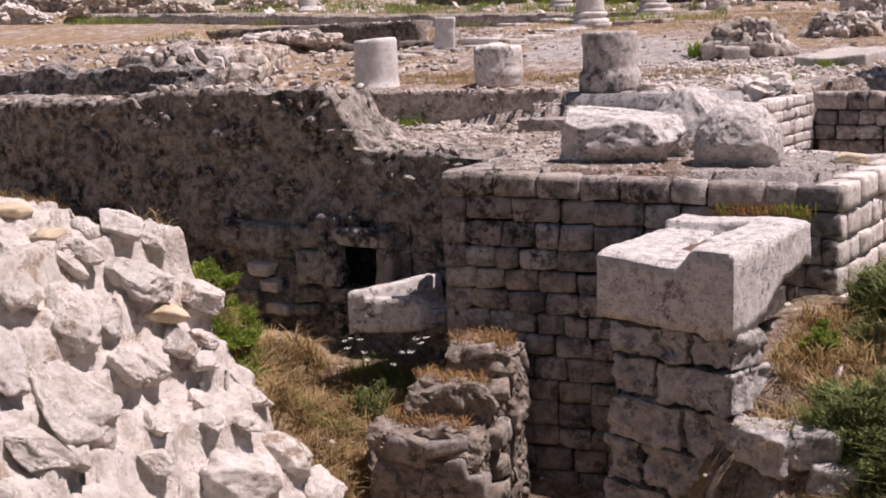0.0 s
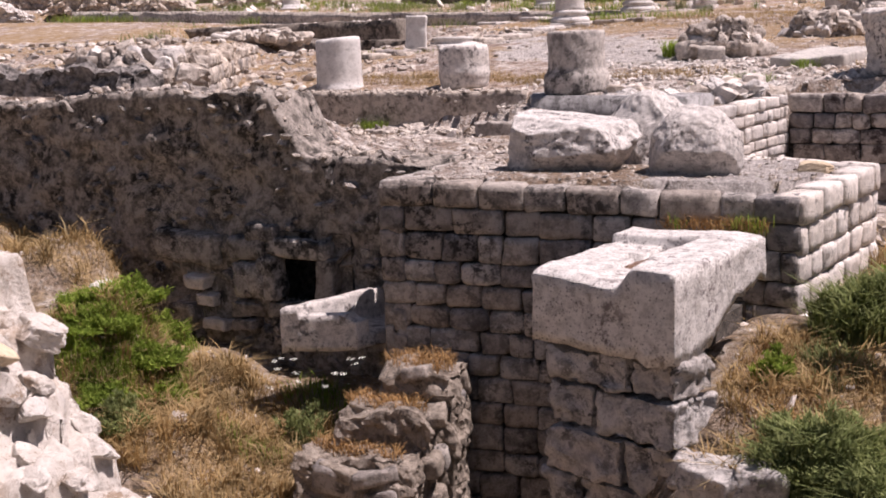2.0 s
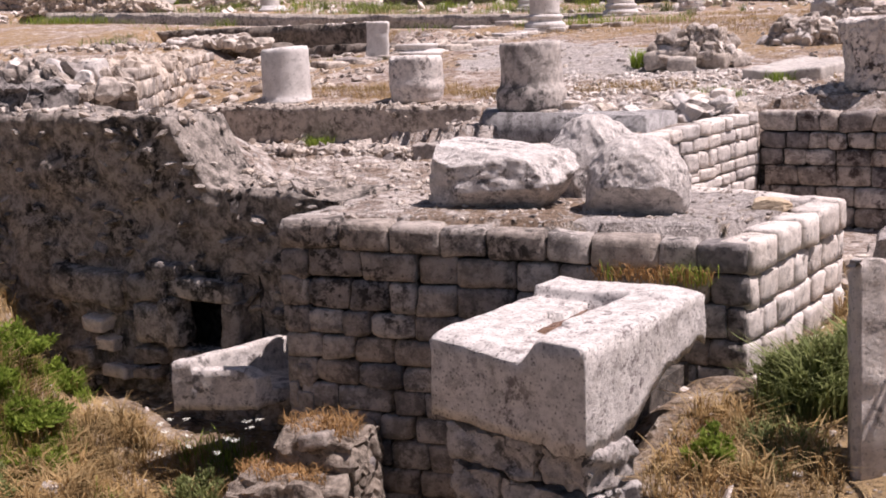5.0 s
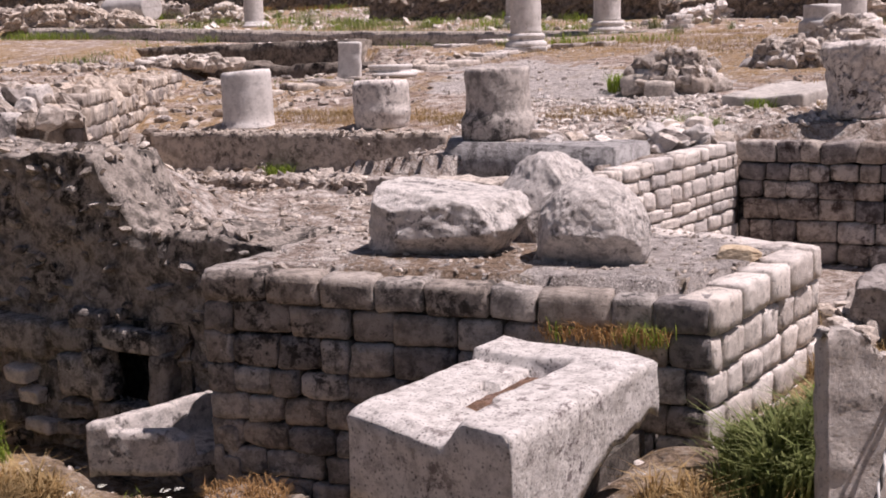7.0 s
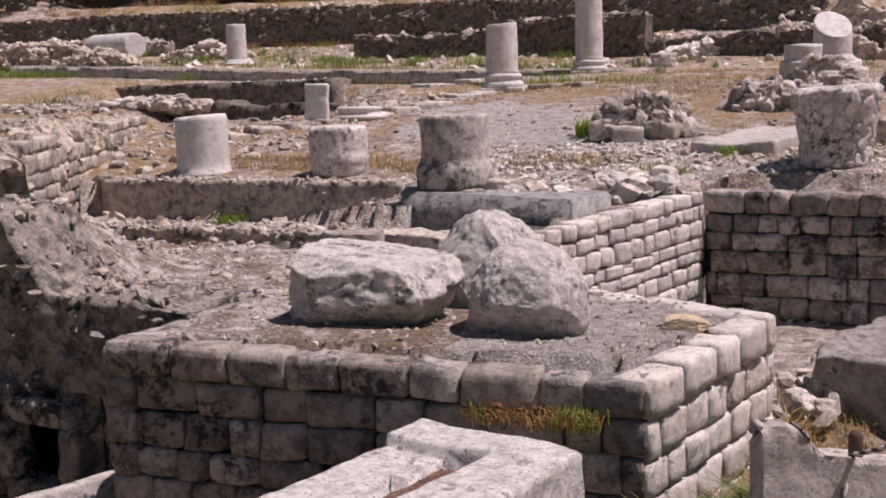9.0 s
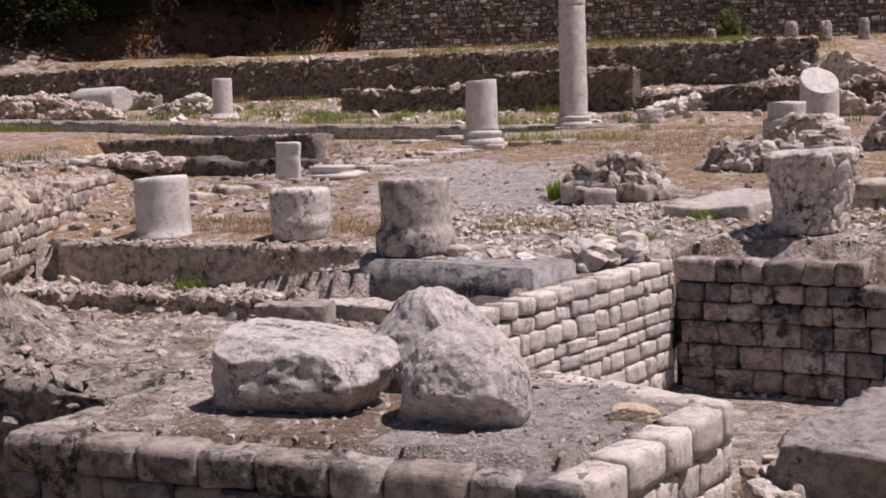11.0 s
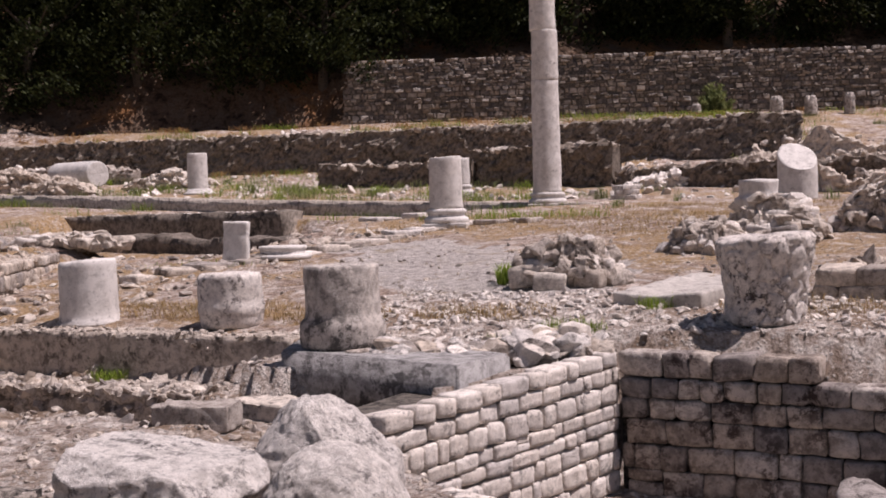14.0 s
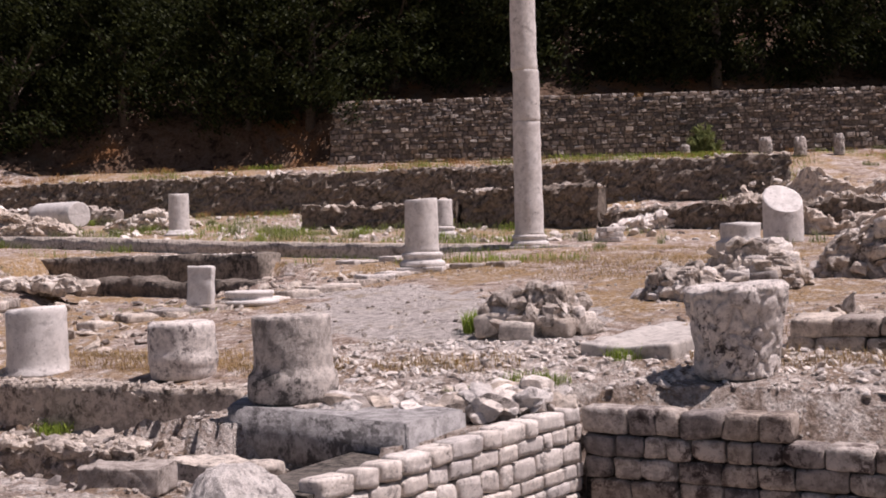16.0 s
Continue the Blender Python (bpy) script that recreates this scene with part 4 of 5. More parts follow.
def heap(cx, cy, lx, ly, h, seed, n, label, size=(0.12, 0.26), yaw=0.0, squared=0.25):
    rng = random.Random(seed)
    base = ground_z(cx, cy)
    top = empty("rubble_masonry", label, "ruin", "rubble masonry", pose(cx, cy, base, 0, 0, yaw))
    bm = rough_box(lx * 0.86, ly * 0.84, h * 0.92, 34, 0.05, 0.05, seed * 1.0, 3)
    for v in bm.verts:
        k = max(0.0, v.co.z / h)
        v.co.x *= 1.06 - 0.38 * k * k
        v.co.y *= 1.06 - 0.30 * k * k
        v.co.z *= 1 - (0.55 * abs(v.co.x / lx) + 0.25 * noise.noise(Vector((v.co.x * 2.2, v.co.y * 2.2, seed)))) * k
    core = part("core", crag(bm, 4.6, 0.09, 0.06, seed), CONCRETE, top, smooth=False)
    core.matrix_local = pose(0, 0, -0.05)
    # broken stones bedded in the core, a few of them still squared
    for i in range(n * 2):
        k = rng.random() ** 0.7
        a = rng.uniform(0, 6.283)
        r = 1.02 - 0.62 * k
        u, v = math.cos(a) * r * lx * 0.52, math.sin(a) * r * ly * 0.54
        z = h * k * (1 - 0.55 * abs(u) / lx) * (0.75 + 0.5 * noise.noise(Vector((u * 2, v * 2, seed))))
        sz = rng.uniform(*size)
        if rng.random() < squared:
            o = new("stone", block_mesh(quant(sz * 1.7, 0.04), quant(sz * 1.1, 0.04), quant(sz, 0.04), rng.randrange(4), rng.choice((RUBBLE, PALE))))
            o.matrix_local = pose(u, v, z, rng.gauss(0, 7), rng.gauss(0, 7), rng.gauss(0, 14))
        else:
            o = new("stone", broken_stone(rng.randrange(9), rng.choice((RUBBLE, PALE, CONCRETE))))
            o.matrix_local = pose(u, v, z - sz * 0.3, rng.gauss(0, 25), rng.gauss(0, 25), rng.uniform(0, 360)) @ Matrix.Diagonal((sz * 1.05, sz * 0.8, sz * 0.62, 1))
        o.parent = top
    return top


heap(-4.45, 18.05, 1.25, 0.8, 0.60, 81, 30, "ragged heap of rubble masonry on the gravel", (0.07, 0.26), 0, 0.4)
heap(-3.55, 20.9, 1.1, 0.9, 0.45, 82, 30, "low heap of broken rubble masonry", (0.08, 0.2))
heap(-2.95, 22.0, 1.4, 1.0, 0.66, 83, 60, "ruined pier of squared rubble masonry", (0.1, 0.22), 0, 0.45)
heap(-1.2, 23.2, 2.4, 1.0, 0.85, 84, 60, "ruined rubble wall stub beside dry grass", (0.12, 0.26), 0, 0.4)
heap(1.2, 22.6, 2.6, 1.0, 0.8, 85, 50, "ruined rubble wall stub beside dry grass", (0.12, 0.28), 0, 0.4)
heap(-14.0, 20.4, 2.0, 0.8, 0.16, 86, 30, "low heap of pale rubble", (0.1, 0.2), 20)
heap(-8.2, 11.4, 2.6, 1.0, 0.30, 87, 50, "rough rubble core of a broken wall", (0.08, 0.2), -20)
heap(-10.3, 12.5, 2.4, 1.0, 0.42, 88, 50, "bank of broken pale stones behind the dark wall", (0.1, 0.22), -15)

# channel slab, right-hand low walls
bm = rough_box(0.98, 1.9, 0.2, 24, 0.03, 0.025, 4.0, 4)
for v in bm.verts:
    if v.co.z > 0.12:
        v.co.z -= 0.03 * smooth(0.30, 0.2, abs(v.co.x + 0.05))
o = tagged(part("channel_slab", bm, SLABGREY), "pale worn slab with a shallow channel", "slab")
o.matrix_world = pose(-2.82, 17.75, ground_z(-2.95, 17.6) - 0.10, 3, -1, -12)
lowr = part("wall_low_right", prism([(-1.5, 17.45), (2.6, 17.30), (2.6, 17.75), (-1.5, 17.9)], 2.2, 2.74), MORTAR, smooth=False)
tagged(lowr, "low double course of rough stones", "wall", kind="structure")
courses(lowr, (-1.6, 17.32), (2.6, 17.18), 2.82, 2.35, (0.18, 0.2), (0.3, 0.5), RUBBLE, 51, 0.5)
heapr = [((rng.uniform(-1.6, 2.4), rng.uniform(18.2, 19.4), 2.68 + rng.uniform(0, 0.06)), rng.uniform(0.06, 0.16)) for _ in range(80)]
chips("loose_rubble", heapr, RUBBLE, 19, "loose pale rubble lying in dry soil", "rubble")

# ---- the carved capital ----
cx, cy = -1.83, 16.28
capital = empty("column_capital", "weathered marble capital with deeply cut, worn relief", "capital", at=pose(cx, cy, ground_z(cx, cy) - 0.02, 0, 0, 20))
prof = subdivide_profile([(0.32, 0), (0.35, 0.03), (0.36, 0.25), (0.40, 0.5), (0.44, 0.64), (0.445, 0.76), (0.40, 0.80), (0.0, 0.80)], 0.035)
part("bell", lathe(subdivide_profile(prof, 0.016), 170, 0.06, 12, 0.08, 5.0, 0.02, 0.034), CARVED, capital)
# ---- middle field: stele, bases, columns ----
def on_ground(x, y):
    return ground_z(x, y) - 0.02


o = tagged(part("stone_stele", rough_box(0.36, 0.2, 0.62, 8, 0.025, 0.025, 3.3, 4), MARBLE), "small upright pale stone block", "stele")
o.matrix_world = pose(-10.25, 19.75, on_ground(-10.25, 19.75), 0, 3, 22)
drum(-9.8, 20.3, on_ground(-9.8, 20.3), [(0.42, 0), (0.43, 0.06), (0.34, 0.08), (0.34, 0.14), (0.36, 0.16), (0.35, 0.2), (0, 0.2)], MARBLE, "round flat moulded stone that carried a column", 21, 0.02, 0.02, name="stone_disc", group="round base stones")


def standing(x, y, r, h, label, seed, taper=0.86, base=True, chip=0.03):
    z = on_ground(x, y)
    top = empty("standing_column", label, "column", "standing columns", pose(x, y, z, 0, 0, seed * 31))
    z0 = 0.0
    if base:
        o = part("plinth", rough_box(r * 2.7, r * 2.7, 0.1, 6, 0.015, 0.012, seed, 4), MARBLE, top)
        o.matrix_local = pose(0, 0, 0, 0, 0, 20 - seed * 31)
        b = [(r * 1.32, 0.1), (r * 1.36, 0.15), (r * 1.30, 0.2), (r * 1.14, 0.22), (r * 1.12, 0.26), (r * 1.22, 0.29), (r * 1.2, 0.34), (r * 1.05, 0.36)]
        part("base", lathe(subdivide_profile(b, 0.04), 40, 0.01, seed, 0.0), MARBLE, top)
        z0 = 0.34
    # a tall shaft is set up out of several drums, each a little out of line
    cuts = [0.0, 0.36, 0.52, 0.78, 1.0] if h > 3 else [0.0, 1.0]
    for k, (f0, f1) in enumerate(zip(cuts, cuts[1:])):
        ra, rb = r * (1 + (taper - 1) * f0), r * (1 + (taper - 1) * f1)
        lo, hi = z0 + h * f0, z0 + h * f1
        foot = [(r * 1.06, lo), (r, lo + 0.08)] if k == 0 else [(ra - 0.008, lo), (ra, lo + 0.012)]
        p = foot + [((ra + rb) / 2, (lo + hi) / 2), (rb, hi - 0.015), (rb - 0.008, hi), (0, hi + 0.002)]
        o = part("shaft_drum" if len(cuts) > 2 else "shaft", lathe(subdivide_profile(p, 0.07), 40, 0.04, seed + 2 + k, chip, 3.0, 0.02 if f1 == 1 else 0.0), MARBLE, top)
        o.matrix_local = pose(0.012 * math.sin(k * 2.1), 0.012 * math.cos(k * 3.3) * (k > 0), 0, 0, 0, 70 * k)
    return top


standing(-9.40, 24.90, 0.30, 0.95, "short pale column stub on a moulded base", 1, 0.97)
standing(-10.15, 31.55, 0.33, 7.2, "tall weathered marble column on a moulded base", 2, 0.84)
standing(-14.3, 35.4, 0.27, 0.75, "short column stub on a moulded base", 3, 0.97)
standing(-24.6, 37.0, 0.33, 1.35, "short pale column stub in green weeds", 4, 0.97, False)
drum(-23.9, 36.2, on_ground(-23.9, 36.2), [(0.5, 0), (0.52, 0.08), (0.4, 0.14), (0.38, 0.22), (0, 0.22)], MARBLE, "round flat moulded stone that carried a column", 22, 0.05, 0.03, name="stone_disc", group="round base stones")
drum(-30.4, 36.0, on_ground(-30.4, 36.0), [(0.55, 0), (0.55, 0.12), (0.45, 0.14), (0.45, 0.28), (0, 0.28)], MARBLE, "round flat moulded stone that carried a column", 23, 0.05, 0.03, name="stone_disc", group="round base stones")
o = drum(0, 0, 0, [(0.48, 0), (0.5, 0.1), (0.49, 1.4), (0.47, 2.6), (0.45, 2.7), (0, 2.7)], MARBLE, "fallen pale column shaft lying on the ground", 24, 0.04, 0.03, name="fallen_column", group="fallen columns")
fx, fy = -32.8, 39.2
o.matrix_world = pose(fx, fy, ground_z(fx, fy) + 0.44, 90, 0, 74)
pilex, piley = -9.2, 34.4
for k in range(3):
    o = tagged(part("flat_stone", rough_box(0.62 - 0.05 * k, 0.5, 0.12, 4, 0.02, 0.02, 8.0 + k, 5), BOULDER), "dark flat stone in a small stack", "stone", "stacked flat stones")
    o.matrix_world = pose(pilex, piley, on_ground(pilex, piley) + 0.12 * k, 0, 0, 25 * k)
drum(-4.06, 26.0, on_ground(-4.06, 26.0), [(0.40, 0), (0.40, 0.28), (0.33, 0.31), (0.32, 0.36), (0.33, 0.58), (0, 0.60)], MARBLE, "low pale column stub among ruins", 26, 0.05, 0.03)
drum(-4.75, 32.9, on_ground(-4.75, 32.9), [(0.43, 0), (0.43, 0.7), (0.42, 0.97), (0, 0.99)], MARBLE, "broken pale column with slanting fracture", 27, 0.03, 0.03, 0.34, 118)

# ---- kerb, trench wall, far walls ----
def kerb_y(x):
    return 31.55 - 0.165 * (x + 11.1)


kerb = part("kerb", slab_wall((-33.0, kerb_y(-33) - 0.1), (-8.8, kerb_y(-8.8) - 0.1), 0.6, 2.6, lambda s: field(-33 + s * 0.987, kerb_y(-33 + s * 0.987) + 0.4) + 0.06, 0.3, 0.02, 17, 2.0), CONCRETE)
tagged(kerb, "long low stone kerb of a colonnade", "kerb", kind="structure")
lw = part("wall_trench", slab_wall((-24.6, 30.9), (-15.9, 29.1), 0.7, 2.2, lambda s: 3.47 + 0.04 * fbm(Vector((s, 0, 8)), 1.1, 3), 0.2, 0.07, 18, 2.5), OLDWALL)
tagged(lw, "low dark rubble wall with pale top stones", "wall", kind="structure")
chips("crest_stones", [((-24.5 + 8.5 * k / 90 + rng.uniform(-0.1, 0.1), 31.2 - 1.78 * k / 90 + rng.uniform(-0.2, 0.2), 3.46), rng.uniform(0.04, 0.08)) for k in range(90)], PALE, 20, "", "", lw)
lw2 = part("wall_trench_low", slab_wall((-21.0, 27.4), (-12.9, 25.6), 0.7, 2.0, lambda s: 2.95 + 0.12 * fbm(Vector((s, 0, 3)), 0.9, 3), 0.2, 0.1, 28, 2.5), OLDWALL)
tagged(lw2, "broken low rubble wall in the field", "wall", kind="structure")


# pale slabs that edge the old pavement
rng = random.Random(66)
for i in range(13):
    f = i / 12
    x, y = -10.75 + 1.2 * f + 0.5 * math.sin(f * 3), 18.2 + 6.2 * f
    o = part("pavement_slab", rough_box(rng.uniform(0.35, 0.7), rng.uniform(0.3, 0.55), 0.12, 5, 0.03, 0.03, i + 60.0, 4), rng.choice((RUBBLE, PALE, CONCRETE)))
    o.matrix_world = pose(x, y, ground_z(x, y) - 0.05, 0, 0, rng.uniform(60, 85))
    tagged(o, "worn pale slab edging the old pavement", "slab", "pavement slabs")
for i in range(8):
    x, y = -12.3 + 0.62 * i, 27.4 - 0.35 * i + 0.3 * math.sin(i)
    o = part("pavement_slab", rough_box(rng.uniform(0.4, 0.8), rng.uniform(0.35, 0.6), 0.12, 5, 0.03, 0.03, i + 80.0, 4), rng.choice((RUBBLE, PALE, CONCRETE)))
    o.matrix_world = pose(x, y, ground_z(x, y) - 0.05, 0, 0, rng.uniform(-40, -10))
    tagged(o, "worn pale slab edging the old pavement", "slab", "pavement slabs")


def far_crag(p0, p1, thick, base, top_fn, step, amp, seed, freq):
    return crag(slab_wall(p0, p1, thick, base, top_fn, step, amp, seed, freq), 3.4, 0.07, 0.06, seed)


def far_wall(name, p0, p1, base, top, mat, seed, label, thick=0.8, wob=0.1):
    o = part(name, far_crag(p0, p1, thick, base, lambda s: top + wob * fbm(Vector((s, 0, seed)), 0.7, 4) + 0.12 * noise.noise(Vector((round(s * 1.7), 3, seed))), 0.11, 0.12, seed, 2.0), mat, smooth=False)
    rng = random.Random(seed)
    spots = []
    for _ in range(int((Vector(p1) - Vector(p0)).length * 9)):
        f, w = rng.random(), rng.random() * thick
        d = (Vector(p1) - Vector(p0)).normalized()
        q = Vector(p0).lerp(Vector(p1), f) + Vector((-d.y, d.x)) * w
        spots.append(((q.x, q.y, top + rng.uniform(-0.12, 0.03)), 0.05 + 0.15 * rng.random() ** 2))
    chips("crest_stones", spots, RUBBLE, seed, "", "", o)
    return tagged(o, label, "wall", kind="structure")


far_wall("wall_far", (-16.0, 39.9), (-11.4, 39.7), 3.2, 5.2, OLDWALL, 31, "dark low ruin wall behind the colonnade")
far_wall("wall_far_low", (-21.6, 39.5), (-16.0, 39.7), 3.2, 4.88, OLDWALL, 32, "low ruin wall with bleached top")
far_wall("wall_far_right", (-11.4, 39.8), (-3.0, 38.4), 3.2, 4.4, OLDWALL, 33, "low broken ruin wall", 0.9, 0.3)
far_wall("wall_upper", spot(-26, 52.5), spot(12.8, 44.0), 3.8, 6.45, OLDWALL, 34, "long dark terrace wall of rubble", 1.0, 0.10)
far_wall("wall_upper_right", spot(10.5, 42.0), spot(26, 38.0), 3.0, 5.4, RUBBLE, 35, "ragged rubble wall beside the slope", 2.2, 0.8)
far_wall("wall_middle_right", spot(9.0, 29.5), spot(24, 27.0), 2.6, 4.0, RUBBLE, 37, "broken low wall beside dry grass", 1.4, 0.5)
far_wall("wall_back_left", spot(-34, 48.5), spot(-12.0, 46.0), 3.8, 5.25, RUBBLE, 36, "low rubble wall with bleached top", 1.0, 0.25)

# low tumbled ruins between the far walls
for i, (side, deep, lx, ly, h) in enumerate(((-19.5, 40.5, 3.4, 1.2, 0.8), (-15.8, 43.0, 4.0, 1.4, 0.9), (-13.0, 40.2, 2.6, 1.0, 0.7), (-23.5, 45.5, 5.0, 1.6, 0.9), (-9.8, 42.6, 3.0, 1.2, 0.6), (11.8, 34.8, 3.4, 1.6, 0.9), (14.6, 36.6, 3.0, 1.8, 1.1), (9.6, 37.6, 2.6, 1.2, 0.8), (13.5, 31.5, 3.6, 1.4, 0.8), (6.5, 35.0, 3.0, 1.0, 0.5), (-24.0, 41.5, 4.6, 1.6, 0.7), (-20.5, 46.5, 4.5, 1.4, 0.9), (-16.5, 47.5, 4.0, 1.2, 0.7), (-27.0, 43.5, 4.5, 1.5, 0.9))):
    x, y = spot(side, deep)
    bm = crag(rough_box(lx, ly, h, 48, 0.15, 0.16, 40.0 + i, 1.3), 3.0, 0.18, 0.10, i + 4)
    for v in bm.verts:
        v.co.z *= 1 - 0.8 * min(1.0, abs(v.co.x) / lx * 1.7) ** 2
    o = tagged(part("tumbled_ruin", bm, RUBBLE if i % 3 else PALE, smooth=False), "low tumbled bank of bleached ruin stones", "ruin", "tumbled ruins")
    o.matrix_world = pose(x, y, ground_z(x, y) - 0.12, 0, 0, 27 + 12 * math.sin(i * 2.3))

# retaining wall with its courses under the trees
TW0, TW1 = spot(-4.9, 55.0), spot(42.0, 55.0)
twall = part("wall_retaining", slab_wall(spot(-4.45, 55.0), TW1, 1.0, 6.0, lambda s: 9.9, 0.8, 0.05, 41, 1.5), MORTAR)
tagged(twall, "long drystone retaining wall below the trees", "wall", kind="structure")
rng = random.Random(90)
a, b = Vector((*TW0, 0)), Vector((*TW1, 0))
way, L = (b - a).normalized(), (b - a).length
nrm = Vector((way.y, -way.x, 0))
vs, fs = [], []
z = 6.9
while z < 9.95:
    h = rng.uniform(0.11, 0.25)
    s = rng.uniform(0, 0.2) + 0.12 * (z - 6.9)
    while s < L:
        l = rng.uniform(0.12, 0.5)
        if rng.random() > 0.08:
            c = a + way * (s + l / 2) + nrm * rng.uniform(0.02, 0.12)
            k = len(vs)
            for du, dd, dz in ((-.5, 0.1, -.5), (.5, 0.1, -.5), (.5, 0.1, .5), (-.5, 0.1, .5), (-.38, 0, -.34), (.38, 0, -.34), (.38, 0, .36), (-.38, 0, .36)):
                q = c + way * du * (l - 0.02) - nrm * dd + Vector((0, 0, z + h / 2 + dz * (h - 0.015)))
                vs.append(q + Vector((rng.uniform(-.03, .03), rng.uniform(-.03, .03), rng.uniform(-.035, .035))))
            fs += [[k + i for i in q] for q in ((4, 5, 6, 7), (0, 1, 5, 4), (1, 2, 6, 5), (2, 3, 7, 6), (3, 0, 4, 7))]
        s += l
    z += h
o = raw("wall_stones", vs, fs, FARSTONE, twall)
o["kind"] = "stuff"
for i, (side, h, r) in enumerate(((10.9, 0.5, 0.24), (14.4, 0.9, 0.34), (15.9, 0.85, 0.32), (17.6, 0.95, 0.27))):
    x, y = spot(side, 53.2)
    drum(x, y, on_ground(x, y), [(r * 0.9, 0), (r * 0.85, h * 0.8), (r * 0.6, h), (0, h)], STAINED, "weathered stone set up before the retaining wall", 50 + i, 0.2, 0.08, name="standing_stone", group="stones by the retaining wall")

# ---- trees on the slope ----
def crown_mesh(seed, clumps, leaves, spread, tall, size):
    rng = random.Random(seed)
    vs, fs = [], []
    for _ in range(clumps):
        k = rng.random() ** 0.5
        a = rng.uniform(0, 6.283)
        z = rng.uniform(0.05, 1.0)
        wid = spread * (1.0 - 0.6 * z * z) * k
        c = Vector((math.cos(a) * wid, math.sin(a) * wid, z * tall))
        cr = rng.uniform(0.5, 1.15)
        for _ in range(leaves):
            d = Vector((rng.gauss(0, 1), rng.gauss(0, 1), rng.gauss(0, 0.8))) * cr * 0.5
            n = Vector((rng.gauss(0, 1), rng.gauss(0, 1), rng.gauss(0.4, 1))).normalized()
            t = n.orthogonal().normalized()
            w = n.cross(t)
            s = size * rng.uniform(0.6, 1.3)
            p = c + d
            i = len(vs)
            vs += [p - t * s, p + w * s * 0.45, p + t * s, p - w * s * 0.45]
            fs.append((i, i + 1, i + 2, i + 3))
    return vs, fs


def limb(bm, p, q, r0, r1, steps=7):
    d = (q - p).normalized()
    t = d.orthogonal().normalized()
    w = d.cross(t)
    r = []
    for c, rad in ((p, r0), (p.lerp(q, 0.5) + t * r0 * 0.6, (r0 + r1) / 2), (q, r1)):
        r.append([bm.verts.new(c + (t * math.cos(6.283 * i / steps) + w * math.sin(6.283 * i / steps)) * rad) for i in range(steps)])
    for u, v in zip(r, r[1:]):
        for i in range(steps):
            bm.faces.new((u[i], u[(i + 1) % steps], v[(i + 1) % steps], v[i]))


def make_tree(seed, tall, spread):
    rng = random.Random(seed)
    top = empty("tree", "dark evergreen tree with drooping foliage on the slope", "tree", "trees above the ruins")
    bm = bmesh.new()
    limb(bm, Vector((0, 0, -0.6)), Vector((0.3, 0.1, tall * 0.5)), 0.28, 0.16)
    for i in range(6):
        a = i * 1.05 + rng.uniform(-0.3, 0.3)
        zz = tall * rng.uniform(0.2, 0.5)
        limb(bm, Vector((0.2, 0.05, zz)), Vector((math.cos(a) * spread * 0.7, math.sin(a) * spread * 0.7, zz + tall * rng.uniform(0.1, 0.35))), 0.10, 0.03, 5)
    part("trunk", bm, BARK, top)
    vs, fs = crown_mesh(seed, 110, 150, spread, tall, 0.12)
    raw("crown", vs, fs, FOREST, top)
    return top


models = [make_tree(201, 9.0, 3.6), make_tree(202, 11.0, 4.0), make_tree(203, 8.0, 3.2)]
rng = random.Random(207)
placed = 0
for row, (deep, n) in enumerate(((57.6, 17), (61.5, 16), (66.5, 16), (72.0, 16))):
    for i in range(n):
        side = -42 + 84 * (i + rng.uniform(0.1, 0.9)) / n
        x, y = spot(side, deep + rng.uniform(-1, 1) + (2.4 if side > -5 and row == 0 else 0))
        m = pose(x, y, ground_z(x, y) - 0.4, 0, 0, rng.uniform(0, 360))
        if placed < 3:
            models[placed].matrix_basis = m
        else:
            copy_thing(models[rng.randrange(3)], m)
        placed += 1


# ---- stones by the path: white rubble mass, notched slab, cord ----
def mass_z(x, y):
    """Flat-topped mass that breaks off in steps and lumps towards the pit."""
    p = Vector((x, y, 0))
    px = x + 0.10 * fbm(p, 2.0, 3)
    z = float(np.interp(px, [-7, -3.52, -3.47, -3.33, -3.29, -3.19, -3.16, -3.03, -2.98, -2.86, -2.75, -2.6, -2.5], [2.32, 2.25, 2.06, 2.01, 1.84, 1.78, 1.64, 1.56, 1.40, 1.30, 1.12, 0.9, 0.2]))
    z -= 0.05 * smooth(3.9, 2.8, y)
    z -= 1.9 * smooth(0.0, 0.14, (y - 4.14) + 0.07 * fbm(p + Vector((9, 0, 0)), 3.0, 3))
    for cell, rise, slope, gap in ((2.7, 0.06, 0.16, 0.02),):
        q = Vector((x, y, 0)) + Vector((fbm(p, 3, 2), fbm(p + Vector((3, 1, 0)), 3, 2), 0)) * 0.12 / cell * 2.9
        dist, pts = noise.voronoi(Vector((q.x * cell, q.y * cell, 1.0)))
        c = pts[0]
        tilt = Vector((noise.noise(c * 5.1), noise.noise(c * 5.1 + Vector((7, 3, 0))), 0)) * slope * 2
        z += rise * 1.6 * noise.noise(c * 2.3) + tilt.dot(q - c / cell) - gap * (1 - smooth(0.0, 0.16, dist[1] - dist[0]))
    z -= (z - 0.9) * max(smooth(-5.3, -5.95, x), smooth(2.65, 2.32, y + 0.12 * fbm(p, 3, 2)))
    return z + 0.03 * fbm(p, 6.0, 6)


